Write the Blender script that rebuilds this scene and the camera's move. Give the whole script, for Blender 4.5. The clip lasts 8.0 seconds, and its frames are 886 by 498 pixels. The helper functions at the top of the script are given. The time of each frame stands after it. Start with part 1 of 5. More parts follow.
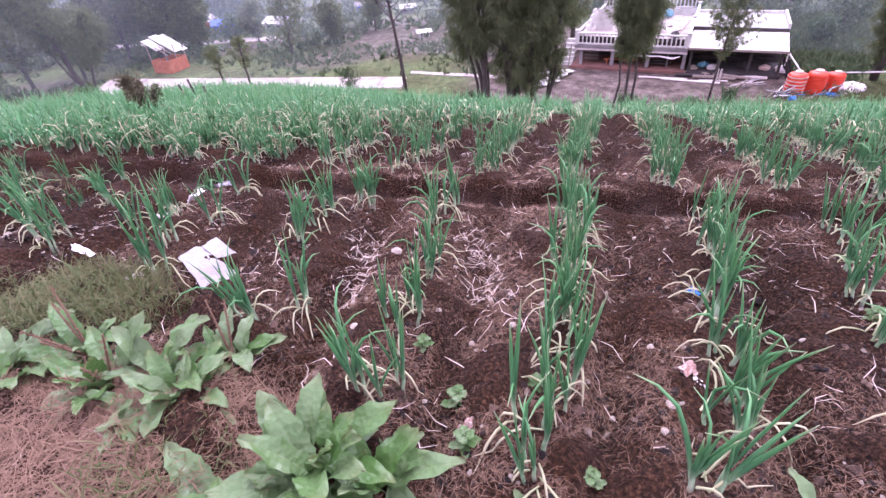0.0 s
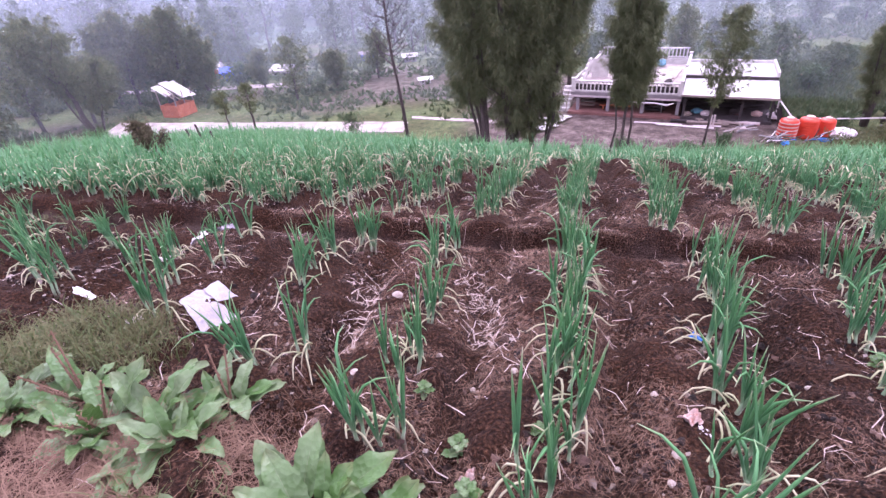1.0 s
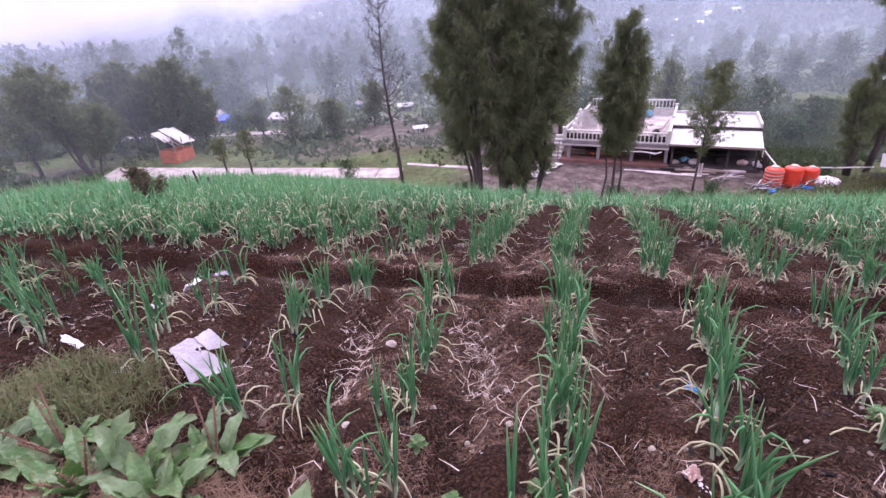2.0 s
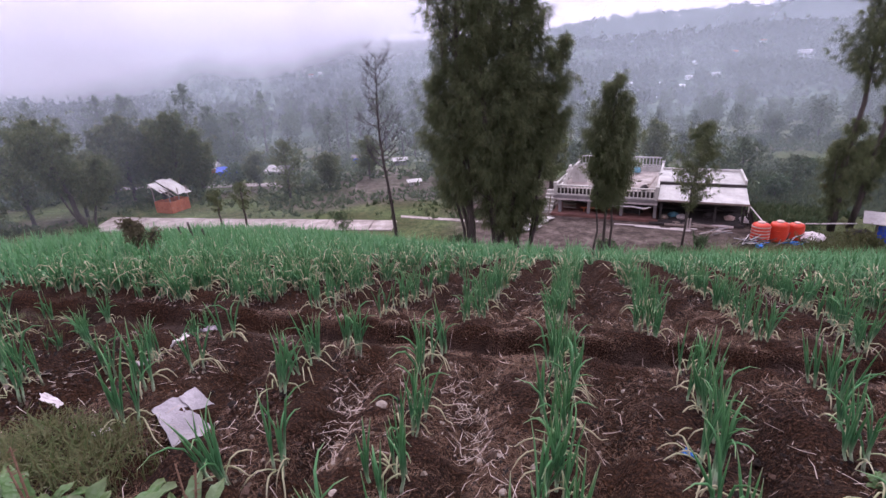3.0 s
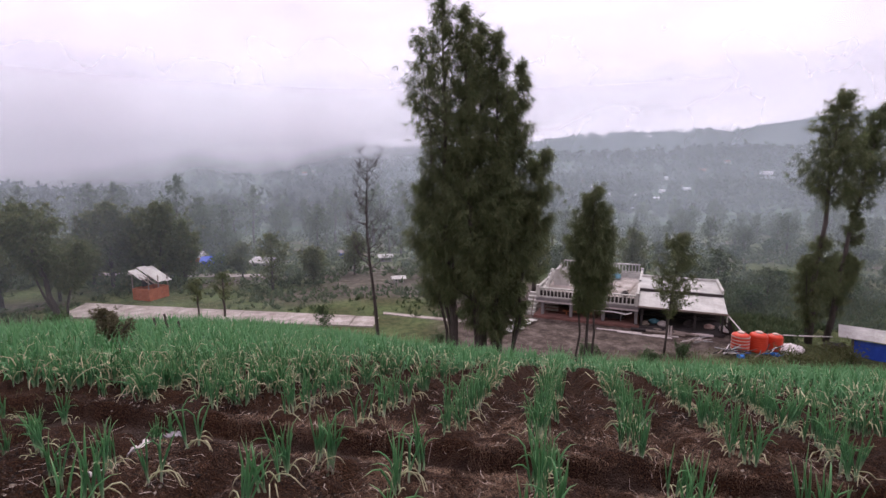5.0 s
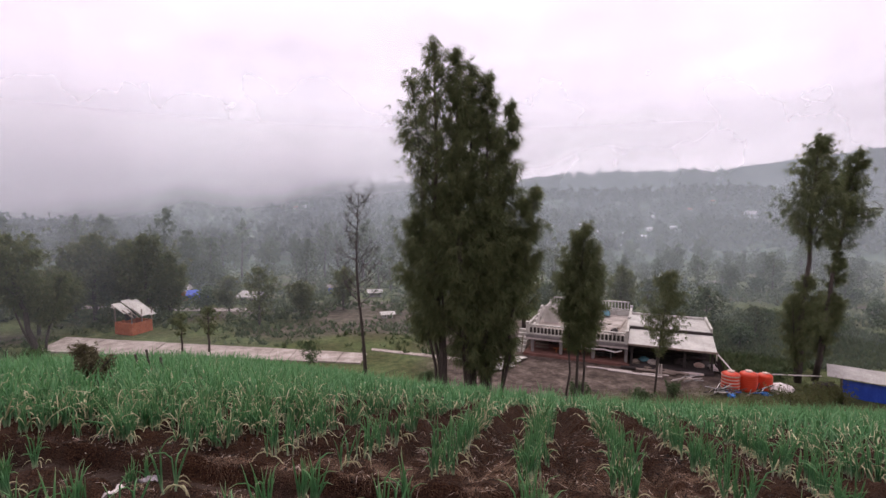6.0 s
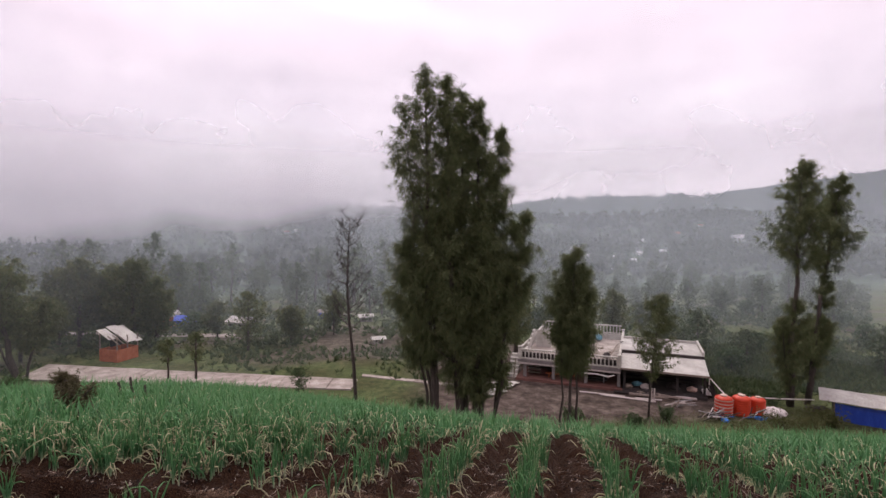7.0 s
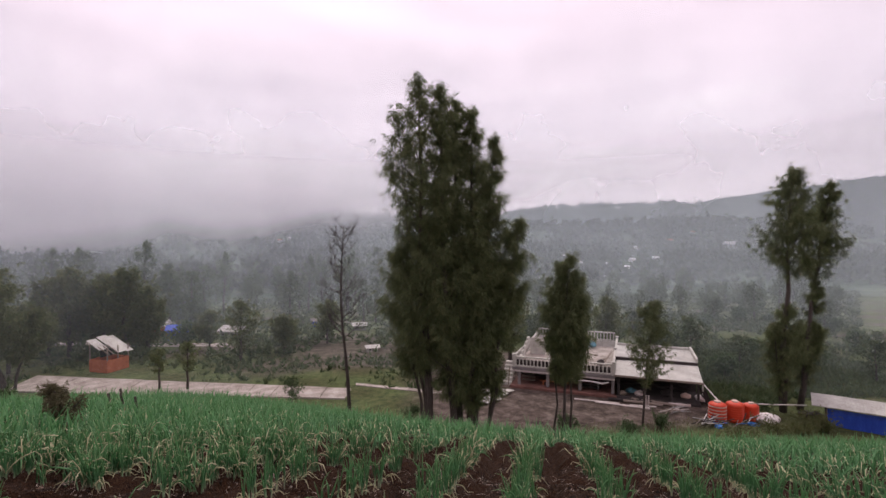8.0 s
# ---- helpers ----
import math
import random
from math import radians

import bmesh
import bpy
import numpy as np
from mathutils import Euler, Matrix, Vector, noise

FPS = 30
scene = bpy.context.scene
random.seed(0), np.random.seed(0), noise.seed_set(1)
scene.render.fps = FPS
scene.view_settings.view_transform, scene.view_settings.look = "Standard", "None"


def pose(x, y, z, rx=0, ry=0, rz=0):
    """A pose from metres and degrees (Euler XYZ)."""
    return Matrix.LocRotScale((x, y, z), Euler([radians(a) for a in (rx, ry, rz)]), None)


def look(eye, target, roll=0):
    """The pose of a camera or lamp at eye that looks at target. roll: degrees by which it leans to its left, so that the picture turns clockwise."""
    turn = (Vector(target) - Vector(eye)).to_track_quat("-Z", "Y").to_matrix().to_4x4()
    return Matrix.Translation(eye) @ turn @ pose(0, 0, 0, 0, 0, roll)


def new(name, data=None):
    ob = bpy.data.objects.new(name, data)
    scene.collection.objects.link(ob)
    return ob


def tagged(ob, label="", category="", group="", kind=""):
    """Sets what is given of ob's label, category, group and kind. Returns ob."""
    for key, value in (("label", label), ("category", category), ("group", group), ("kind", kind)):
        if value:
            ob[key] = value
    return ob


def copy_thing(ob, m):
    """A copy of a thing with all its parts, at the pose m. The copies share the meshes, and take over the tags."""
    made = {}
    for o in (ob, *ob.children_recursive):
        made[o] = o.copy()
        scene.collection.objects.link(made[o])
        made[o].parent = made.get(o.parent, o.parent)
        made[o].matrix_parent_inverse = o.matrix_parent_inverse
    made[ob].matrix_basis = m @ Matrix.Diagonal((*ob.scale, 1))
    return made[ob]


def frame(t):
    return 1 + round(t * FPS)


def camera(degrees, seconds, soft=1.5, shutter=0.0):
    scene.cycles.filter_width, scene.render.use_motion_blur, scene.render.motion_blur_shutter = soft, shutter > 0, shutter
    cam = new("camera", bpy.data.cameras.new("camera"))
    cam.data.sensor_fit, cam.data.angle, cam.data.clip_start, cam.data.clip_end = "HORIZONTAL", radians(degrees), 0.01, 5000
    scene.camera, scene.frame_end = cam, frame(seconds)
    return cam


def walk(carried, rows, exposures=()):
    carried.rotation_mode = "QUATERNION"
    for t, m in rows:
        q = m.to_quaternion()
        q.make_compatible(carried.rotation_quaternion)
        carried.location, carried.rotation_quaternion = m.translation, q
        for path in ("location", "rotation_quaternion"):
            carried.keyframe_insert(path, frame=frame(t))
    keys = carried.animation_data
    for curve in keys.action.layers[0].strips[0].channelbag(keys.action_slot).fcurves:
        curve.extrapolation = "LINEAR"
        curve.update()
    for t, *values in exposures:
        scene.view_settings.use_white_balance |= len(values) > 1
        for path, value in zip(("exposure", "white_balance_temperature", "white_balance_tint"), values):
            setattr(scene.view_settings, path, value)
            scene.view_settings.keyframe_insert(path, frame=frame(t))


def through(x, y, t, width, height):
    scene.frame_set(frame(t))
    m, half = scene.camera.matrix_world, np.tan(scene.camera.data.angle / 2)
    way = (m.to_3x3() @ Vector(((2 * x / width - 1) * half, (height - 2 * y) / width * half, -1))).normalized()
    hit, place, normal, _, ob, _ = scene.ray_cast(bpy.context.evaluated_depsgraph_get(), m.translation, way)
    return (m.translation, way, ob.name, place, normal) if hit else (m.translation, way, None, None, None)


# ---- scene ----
cam = camera(84.2, 8.0, soft=1.5)
PATH = [
    (0.0, (0.002, -0.000, -0.024), (-0.140, 8.085, -5.908), -5.23),
    (0.5, (0.001, -0.001, -0.017), (-0.113, 8.308, -5.580), -5.04),
    (1.0, (-0.000, -0.002, -0.007), (-0.079, 8.545, -5.199), -4.81),
    (1.5, (0.000, -0.003, 0.002), (0.008, 8.754, -4.828), -4.42),
    (3.0, (0.003, -0.002, 0.040), (0.334, 9.379, -3.410), -3.09),
    (3.5, (0.003, 0.002, 0.053), (0.459, 9.539, -2.919), -2.46),
    (4.0, (0.002, -0.001, 0.069), (0.545, 9.677, -2.390), -1.50),
    (4.5, (-0.002, -0.011, 0.084), (0.636, 9.772, -1.889), -0.85),
    (6.0, (0.001, -0.011, 0.115), (0.964, 9.909, -0.705), 0.37),
    (6.5, (-0.001, 0.011, 0.109), (1.059, 9.940, -0.427), 0.25),
    (7.0, (0.006, 0.010, 0.115), (1.141, 9.940, -0.214), 0.32),
    (7.5, (0.015, 0.014, 0.124), (1.245, 9.937, -0.076), 0.18),
    (8.0, (0.012, 0.003, 0.126), (1.273, 9.922, -0.046), 0.09),
]
EXPOSURES = [(0.0, 1.84, 5560, 32), (1.0, 1.76, 5560, 33), (1.5, 1.63, 5600, 32), (3.0, 0.74, 5840, 21), (3.5, 0.59, 5900, 19), (4.5, 0.45, 6080, 14), (6.0, 0.33, 6660, 11), (8.0, 0.1, 6780, 10)]
walk(cam, [(t, look(eye, target, roll)) for t, eye, target, roll in PATH], EXPOSURES)

# ---------------------------------------------------------------- light
world = bpy.data.worlds.new("overcast_sky")
scene.world = world
world.use_nodes = True
wt = world.node_tree
for n in list(wt.nodes):
    wt.nodes.remove(n)


def node(tree, kind, **values):
    """A node with its properties and, by input name, its values."""
    n = tree.nodes.new(kind)
    for key, value in values.items():
        if key in n.inputs:
            n.inputs[key].default_value = value
        else:
            setattr(n, key, value)
    return n


def ramp(tree, stops, source):
    """A colour ramp over (place, colour) stops, fed by source."""
    n = tree.nodes.new("ShaderNodeValToRGB")
    els = n.color_ramp.elements
    while len(els) < len(stops):
        els.new(0.5)
    for el, (place, colour) in zip(els, stops):
        el.position = place
        el.color = (*colour, 1) if len(colour) == 3 else colour
    tree.links.new(source, n.inputs[0])
    return n


SUN_HEIGHT, SUN_TURN = radians(55), radians(20)
sky = node(wt, "ShaderNodeTexSky", sky_type="NISHITA", sun_disc=False, sun_elevation=SUN_HEIGHT, sun_rotation=SUN_TURN)
clear = node(wt, "ShaderNodeBackground", Strength=0.1)
wt.links.new(sky.outputs[0], clear.inputs["Color"])
coords = node(wt, "ShaderNodeTexCoord")
stretch = node(wt, "ShaderNodeMapping", Scale=(1.1, 1.1, 4.5))
wt.links.new(coords.outputs["Generated"], stretch.inputs[0])
cloud = node(wt, "ShaderNodeTexNoise", Scale=1.6, Detail=5.0, Roughness=0.5, Distortion=0.4)
wt.links.new(stretch.outputs[0], cloud.inputs["Vector"])
cloud_colour = ramp(wt, [(0.3, (0.72, 0.6, 0.71)), (0.55, (0.9, 0.75, 0.88)), (0.8, (1.03, 0.9, 1.01))], cloud.outputs[0])
overcast = node(wt, "ShaderNodeBackground", Strength=1.22)
wt.links.new(cloud_colour.outputs[0], overcast.inputs["Color"])
both = node(wt, "ShaderNodeMixShader", Fac=0.92)
wt.links.new(clear.outputs[0], both.inputs[1])
wt.links.new(overcast.outputs[0], both.inputs[2])
wout = node(wt, "ShaderNodeOutputWorld")
wt.links.new(both.outputs[0], wout.inputs[0])

sun_lamp = bpy.data.lights.new("sun", "SUN")
sun_lamp.energy, sun_lamp.angle, sun_lamp.color = 1.5, radians(40), (1.0, 0.96, 0.92)
sun_object = new("sun", sun_lamp)
sun_object.matrix_world = look((math.sin(SUN_TURN) * 40, math.cos(SUN_TURN) * 40, 60), (0, 0, 0))


# ---------------------------------------------------------------- materials
def material(name, stops, scale=8.0, rough=0.85, bump=0.3, depth=0.01, fine=6.0, island=0.0, objrand=0.0, metal=0.0, stretch=(1, 1, 1), space="Object", spec=0.3, through=0.0):
    """A worn surface: a colour ramp over noise at two scales, fine bump, and light and dark pieces."""
    m = bpy.data.materials.new(name)
    m.use_nodes = True
    t = m.node_tree
    b = t.nodes["Principled BSDF"]
    b.inputs["Roughness"].default_value, b.inputs["Metallic"].default_value = rough, metal
    b.inputs["Specular IOR Level"].default_value = spec
    if space == "Object":
        co = node(t, "ShaderNodeTexCoord").outputs["Object"]
    else:
        co = node(t, "ShaderNodeNewGeometry").outputs["Position"]
    mp = node(t, "ShaderNodeMapping", Scale=stretch)
    t.links.new(co, mp.inputs[0])
    big = node(t, "ShaderNodeTexNoise", Scale=scale, Detail=4.0)
    small = node(t, "ShaderNodeTexNoise", Scale=scale * fine, Detail=5.0, Roughness=0.65)
    t.links.new(mp.outputs[0], big.inputs["Vector"])
    t.links.new(mp.outputs[0], small.inputs["Vector"])
    mix = node(t, "ShaderNodeMath", operation="MULTIPLY_ADD")
    t.links.new(small.outputs[0], mix.inputs[0])
    mix.inputs[1].default_value = 0.5
    half = node(t, "ShaderNodeMath", operation="MULTIPLY")
    half.inputs[1].default_value = 0.5
    t.links.new(big.outputs[0], half.inputs[0])
    t.links.new(half.outputs[0], mix.inputs[2])
    source = mix.outputs[0]
    for amount, kind, out in ((island, "ShaderNodeNewGeometry", "Random Per Island"), (objrand, "ShaderNodeObjectInfo", "Random")):
        if amount:
            r = node(t, kind)
            s = node(t, "ShaderNodeMath", operation="MULTIPLY_ADD")
            s.inputs[1].default_value = amount
            t.links.new(r.outputs[out], s.inputs[0])
            o = node(t, "ShaderNodeMath", operation="SUBTRACT")
            o.inputs[1].default_value = amount / 2
            t.links.new(source, o.inputs[0])
            t.links.new(o.outputs[0], s.inputs[2])
            source = s.outputs[0]
    col = ramp(t, stops, source)
    t.links.new(col.outputs[0], b.inputs["Base Color"])
    if bump:
        bp = node(t, "ShaderNodeBump", Strength=bump, Distance=depth)
        t.links.new(small.outputs[0], bp.inputs["Height"])
        t.links.new(bp.outputs[0], b.inputs["Normal"])
    if through:
        tr = node(t, "ShaderNodeBsdfTranslucent")
        t.links.new(col.outputs[0], tr.inputs["Color"])
        mx = node(t, "ShaderNodeMixShader", Fac=through)
        t.links.new(b.outputs[0], mx.inputs[1])
        t.links.new(tr.outputs[0], mx.inputs[2])
        t.links.new(mx.outputs[0], t.nodes["Material Output"].inputs[0])
    return m


def leaf_material(name, stops, tint, rough=0.5, through=0.25, relief=0.0):
    """A leaf that changes colour along its length, with a shade of its own on every leaf."""
    m = bpy.data.materials.new(name)
    m.use_nodes = True
    t = m.node_tree
    b = t.nodes["Principled BSDF"]
    b.inputs["Roughness"].default_value = rough
    b.inputs["Specular IOR Level"].default_value = 0.35
    along = node(t, "ShaderNodeAttribute", attribute_name="along")
    col = ramp(t, stops, along.outputs["Fac"])
    geo = node(t, "ShaderNodeNewGeometry")
    info = node(t, "ShaderNodeObjectInfo")
    add = node(t, "ShaderNodeMath", operation="ADD")
    t.links.new(geo.outputs["Random Per Island"], add.inputs[0])
    t.links.new(info.outputs["Random"], add.inputs[1])
    frac = node(t, "ShaderNodeMath", operation="FRACT")
    t.links.new(add.outputs[0], frac.inputs[0])
    nz = node(t, "ShaderNodeTexNoise", Scale=35.0, Detail=4.0)
    co = node(t, "ShaderNodeTexCoord")
    t.links.new(co.outputs["Object"], nz.inputs["Vector"])
    mul = node(t, "ShaderNodeMath", operation="MULTIPLY")
    t.links.new(frac.outputs[0], mul.inputs[0])
    t.links.new(nz.outputs[0], mul.inputs[1])
    mx = node(t, "ShaderNodeMix", data_type="RGBA")
    t.links.new(mul.outputs[0], mx.inputs["Factor"])
    t.links.new(col.outputs[0], mx.inputs[6])
    mx.inputs[7].default_value = (*tint, 1)
    t.links.new(mx.outputs[2], b.inputs["Base Color"])
    if relief:
        cells = node(t, "ShaderNodeTexVoronoi", Scale=70.0)
        t.links.new(co.outputs["Object"], cells.inputs["Vector"])
        bp = node(t, "ShaderNodeBump", Strength=relief, Distance=0.004)
        t.links.new(cells.outputs["Distance"], bp.inputs["Height"])
        t.links.new(bp.outputs[0], b.inputs["Normal"])
    tr = node(t, "ShaderNodeBsdfTranslucent")
    t.links.new(mx.outputs[2], tr.inputs["Color"])
    ms = node(t, "ShaderNodeMixShader", Fac=through)
    t.links.new(b.outputs[0], ms.inputs[1])
    t.links.new(tr.outputs[0], ms.inputs[2])
    t.links.new(ms.outputs[0], t.nodes["Material Output"].inputs[0])
    return m


def ground_material():
    """Soil, litter, grass, concrete and far scrub on one sheet, told apart by the sheet's own zones."""
    m = bpy.data.materials.new("hillside_earth")
    m.use_nodes = True
    t = m.node_tree
    b = t.nodes["Principled BSDF"]
    b.inputs["Roughness"].default_value = 0.95
    b.inputs["Specular IOR Level"].default_value = 0.15
    pos = node(t, "ShaderNodeNewGeometry").outputs["Position"]

    def noise_at(scale, detail=5.0, rough=0.6):
        n = node(t, "ShaderNodeTexNoise", Scale=scale, Detail=detail, Roughness=rough)
        t.links.new(pos, n.inputs["Vector"])
        return n.outputs[0]

    def blend(factor, a, c):
        x = node(t, "ShaderNodeMix", data_type="RGBA")
        t.links.new(factor, x.inputs["Factor"])
        t.links.new(a, x.inputs[6])
        t.links.new(c, x.inputs[7])
        return x.outputs[2]

    fine = noise_at(95.0, 6.0, 0.8)
    soil = ramp(t, [(0.39, (0.0075, 0.0034, 0.0019)), (0.48, (0.026, 0.0118, 0.0058)), (0.57, (0.07, 0.033, 0.017)), (0.67, (0.19, 0.122, 0.078))], fine).outputs[0]
    litter = ramp(t, [(0.38, (0.011, 0.0055, 0.0035)), (0.52, (0.054, 0.0235, 0.01)), (0.66, (0.17, 0.088, 0.046))], noise_at(90.0, 8.0, 0.8)).outputs[0]
    patches = ramp(t, [(0.42, (0, 0, 0)), (0.62, (0.85, 0.85, 0.85))], noise_at(2.3)).outputs[0]
    earth = blend(patches, soil, litter)
    grass = ramp(t, [(0.34, (0.035, 0.045, 0.02)), (0.48, (0.075, 0.11, 0.04)), (0.58, (0.12, 0.145, 0.06)), (0.7, (0.19, 0.16, 0.1))], noise_at(1.6, 10.0, 0.78)).outputs[0]
    scrub = ramp(t, [(0.36, (0.016, 0.032, 0.022)), (0.48, (0.042, 0.075, 0.045)), (0.58, (0.085, 0.125, 0.07)), (0.68, (0.17, 0.15, 0.11))], noise_at(0.03, 10.0, 0.72)).outputs[0]
    yard = ramp(t, [(0.34, (0.035, 0.026, 0.021)), (0.5, (0.09, 0.07, 0.058)), (0.66, (0.19, 0.155, 0.13))], noise_at(0.9, 8.0, 0.7)).outputs[0]
    # Painted in: crumb middles lightened, the gaps between them darkened as shade.
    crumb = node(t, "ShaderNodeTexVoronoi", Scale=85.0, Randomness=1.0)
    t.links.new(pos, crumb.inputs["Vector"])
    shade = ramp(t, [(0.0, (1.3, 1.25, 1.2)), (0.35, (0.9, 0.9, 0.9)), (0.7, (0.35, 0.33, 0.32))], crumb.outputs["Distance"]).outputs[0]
    shaded_grains = node(t, "ShaderNodeMix", data_type="RGBA", blend_type="MULTIPLY")
    shaded_grains.inputs["Factor"].default_value = 0.8
    t.links.new(earth, shaded_grains.inputs[6])
    t.links.new(shade, shaded_grains.inputs[7])
    colour = shaded_grains.outputs[2]
    mud = ramp(t, [(0.35, (0.026, 0.017, 0.012)), (0.5, (0.045, 0.03, 0.022)), (0.65, (0.07, 0.048, 0.036))], noise_at(14.0, 6.0, 0.6)).outputs[0]
    for zone, what in (("mud", mud), ("grass", grass), ("yard", yard), ("scrub", scrub)):
        a = node(t, "ShaderNodeAttribute", attribute_name=zone)
        colour = blend(a.outputs["Fac"], colour, what)
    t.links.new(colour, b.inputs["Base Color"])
    bp = node(t, "ShaderNodeBump", Strength=0.9, Distance=0.02)
    lumps = node(t, "ShaderNodeMath", operation="SUBTRACT")
    t.links.new(fine, lumps.inputs[0])
    t.links.new(crumb.outputs["Distance"], lumps.inputs[1])
    t.links.new(lumps.outputs[0], bp.inputs["Height"])
    t.links.new(bp.outputs[0], b.inputs["Normal"])
    return m


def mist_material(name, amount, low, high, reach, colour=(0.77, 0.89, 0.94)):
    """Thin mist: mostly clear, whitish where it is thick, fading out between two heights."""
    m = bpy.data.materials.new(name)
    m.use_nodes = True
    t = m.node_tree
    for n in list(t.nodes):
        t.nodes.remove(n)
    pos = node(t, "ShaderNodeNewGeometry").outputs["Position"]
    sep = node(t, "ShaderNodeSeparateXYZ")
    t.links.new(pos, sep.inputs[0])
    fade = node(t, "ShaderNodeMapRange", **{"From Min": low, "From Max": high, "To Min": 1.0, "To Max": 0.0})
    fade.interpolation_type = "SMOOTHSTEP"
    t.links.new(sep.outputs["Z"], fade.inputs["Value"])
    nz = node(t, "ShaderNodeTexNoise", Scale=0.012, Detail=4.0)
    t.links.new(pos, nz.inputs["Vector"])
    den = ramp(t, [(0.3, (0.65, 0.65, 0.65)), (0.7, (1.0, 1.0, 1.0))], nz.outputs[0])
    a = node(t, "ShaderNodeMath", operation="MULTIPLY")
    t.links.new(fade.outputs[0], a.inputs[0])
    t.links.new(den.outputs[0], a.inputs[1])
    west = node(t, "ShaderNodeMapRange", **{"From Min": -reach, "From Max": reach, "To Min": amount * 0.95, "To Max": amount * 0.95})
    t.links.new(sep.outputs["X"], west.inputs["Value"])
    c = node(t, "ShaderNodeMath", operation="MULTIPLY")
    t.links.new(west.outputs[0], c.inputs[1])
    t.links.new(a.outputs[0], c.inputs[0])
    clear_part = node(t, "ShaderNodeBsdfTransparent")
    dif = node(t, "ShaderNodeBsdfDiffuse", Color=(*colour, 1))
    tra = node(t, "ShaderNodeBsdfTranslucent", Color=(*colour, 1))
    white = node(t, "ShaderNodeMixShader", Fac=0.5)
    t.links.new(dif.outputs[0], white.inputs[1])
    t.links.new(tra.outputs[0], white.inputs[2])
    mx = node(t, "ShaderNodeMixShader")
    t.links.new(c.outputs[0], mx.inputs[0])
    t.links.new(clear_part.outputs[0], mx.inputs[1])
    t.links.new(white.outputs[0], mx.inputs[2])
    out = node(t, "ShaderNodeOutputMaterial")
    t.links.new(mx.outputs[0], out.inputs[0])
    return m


EARTH = ground_material()
ONION = leaf_material("onion_leaf", [(0.0, (0.5, 0.5, 0.38)), (0.1, (0.24, 0.36, 0.2)), (0.3, (0.05, 0.162, 0.066)), (0.8, (0.082, 0.232, 0.072)), (0.93, (0.26, 0.36, 0.17)), (1.0, (0.52, 0.5, 0.34))], (0.11, 0.28, 0.11))
DRY_ONION = leaf_material("dry_onion_leaf", [(0.0, (0.36, 0.42, 0.22)), (0.5, (0.5, 0.49, 0.31)), (1.0, (0.56, 0.52, 0.36))], (0.36, 0.32, 0.18), 0.8)
DOCK = leaf_material("dock_leaf", [(0.0, (0.22, 0.24, 0.13)), (0.12, (0.05, 0.12, 0.022)), (0.8, (0.066, 0.145, 0.032)), (1.0, (0.11, 0.15, 0.045))], (0.2, 0.26, 0.14), 0.4, 0.25, 0.7)
WEED = leaf_material("weed_blade", [(0.0, (0.08, 0.07, 0.03)), (0.5, (0.06, 0.1, 0.025)), (1.0, (0.12, 0.13, 0.045))], (0.16, 0.12, 0.06), 0.7)
STRAW = leaf_material("dry_needle", [(0.0, (0.09, 0.05, 0.029)), (1.0, (0.16, 0.094, 0.055))], (0.25, 0.17, 0.11), 0.85, 0.1)
PALE_STRAW = leaf_material("pale_straw", [(0.0, (0.42, 0.35, 0.3)), (1.0, (0.5, 0.43, 0.37))], (0.3, 0.22, 0.17), 0.85, 0.1)
NEEDLES = leaf_material("casuarina_needles", [(0.0, (0.046, 0.07, 0.032)), (0.6, (0.084, 0.124, 0.054)), (1.0, (0.14, 0.185, 0.08))], (0.2, 0.175, 0.075), 0.7, 0.45)
BROAD = leaf_material("shrub_leaves", [(0.0, (0.03, 0.06, 0.025)), (1.0, (0.06, 0.11, 0.04))], (0.1, 0.13, 0.05), 0.6, 0.3)
WOODS = leaf_material("valley_tree_leaves", [(0.0, (0.032, 0.055, 0.026)), (1.0, (0.075, 0.115, 0.052))], (0.12, 0.13, 0.06), 0.8, 0.3)
FAR_WOODS = leaf_material("distant_tree_leaves", [(0.0, (0.012, 0.02, 0.012)), (1.0, (0.026, 0.04, 0.022))], (0.05, 0.06, 0.03), 0.8, 0.2)
BARK = material("bark", [(0.3, (0.03, 0.024, 0.02)), (0.55, (0.07, 0.058, 0.05)), (0.75, (0.13, 0.11, 0.1))], 5.0, stretch=(3, 3, 0.6), bump=0.8, depth=0.03)
STONE = material("field_stone", [(0.35, (0.1, 0.075, 0.055)), (0.55, (0.2, 0.165, 0.13)), (0.7, (0.33, 0.29, 0.24))], 20.0, island=0.35)
CLOD = material("soil_clod", [(0.3, (0.0095, 0.006, 0.004)), (0.55, (0.038, 0.022, 0.0145)), (0.75, (0.12, 0.074, 0.052))], 60.0, island=0.5, bump=0.8)
CONCRETE = material("old_concrete", [(0.34, (0.15, 0.12, 0.1)), (0.48, (0.27, 0.235, 0.205)), (0.62, (0.42, 0.38, 0.34))], 0.9, fine=9.0, space="World")
RENDER_WHITE = material("weathered_white_paint", [(0.3, (0.26, 0.25, 0.22)), (0.48, (0.43, 0.42, 0.375)), (0.68, (0.59, 0.58, 0.52))], 1.6, fine=7.0)
GREY_WALL = material("grey_block_wall", [(0.3, (0.11, 0.1, 0.098)), (0.55, (0.19, 0.175, 0.17)), (0.75, (0.3, 0.28, 0.27))], 1.4, fine=8.0)
# Dark goods share this tone with interiors, whose shade is painted in by it.
DARK_INSIDE = material("dark_surface_and_indoor_shade", [(0.3, (0.022, 0.019, 0.018)), (0.6, (0.055, 0.047, 0.044)), (0.8, (0.11, 0.095, 0.09))], 1.2, fine=6.0)
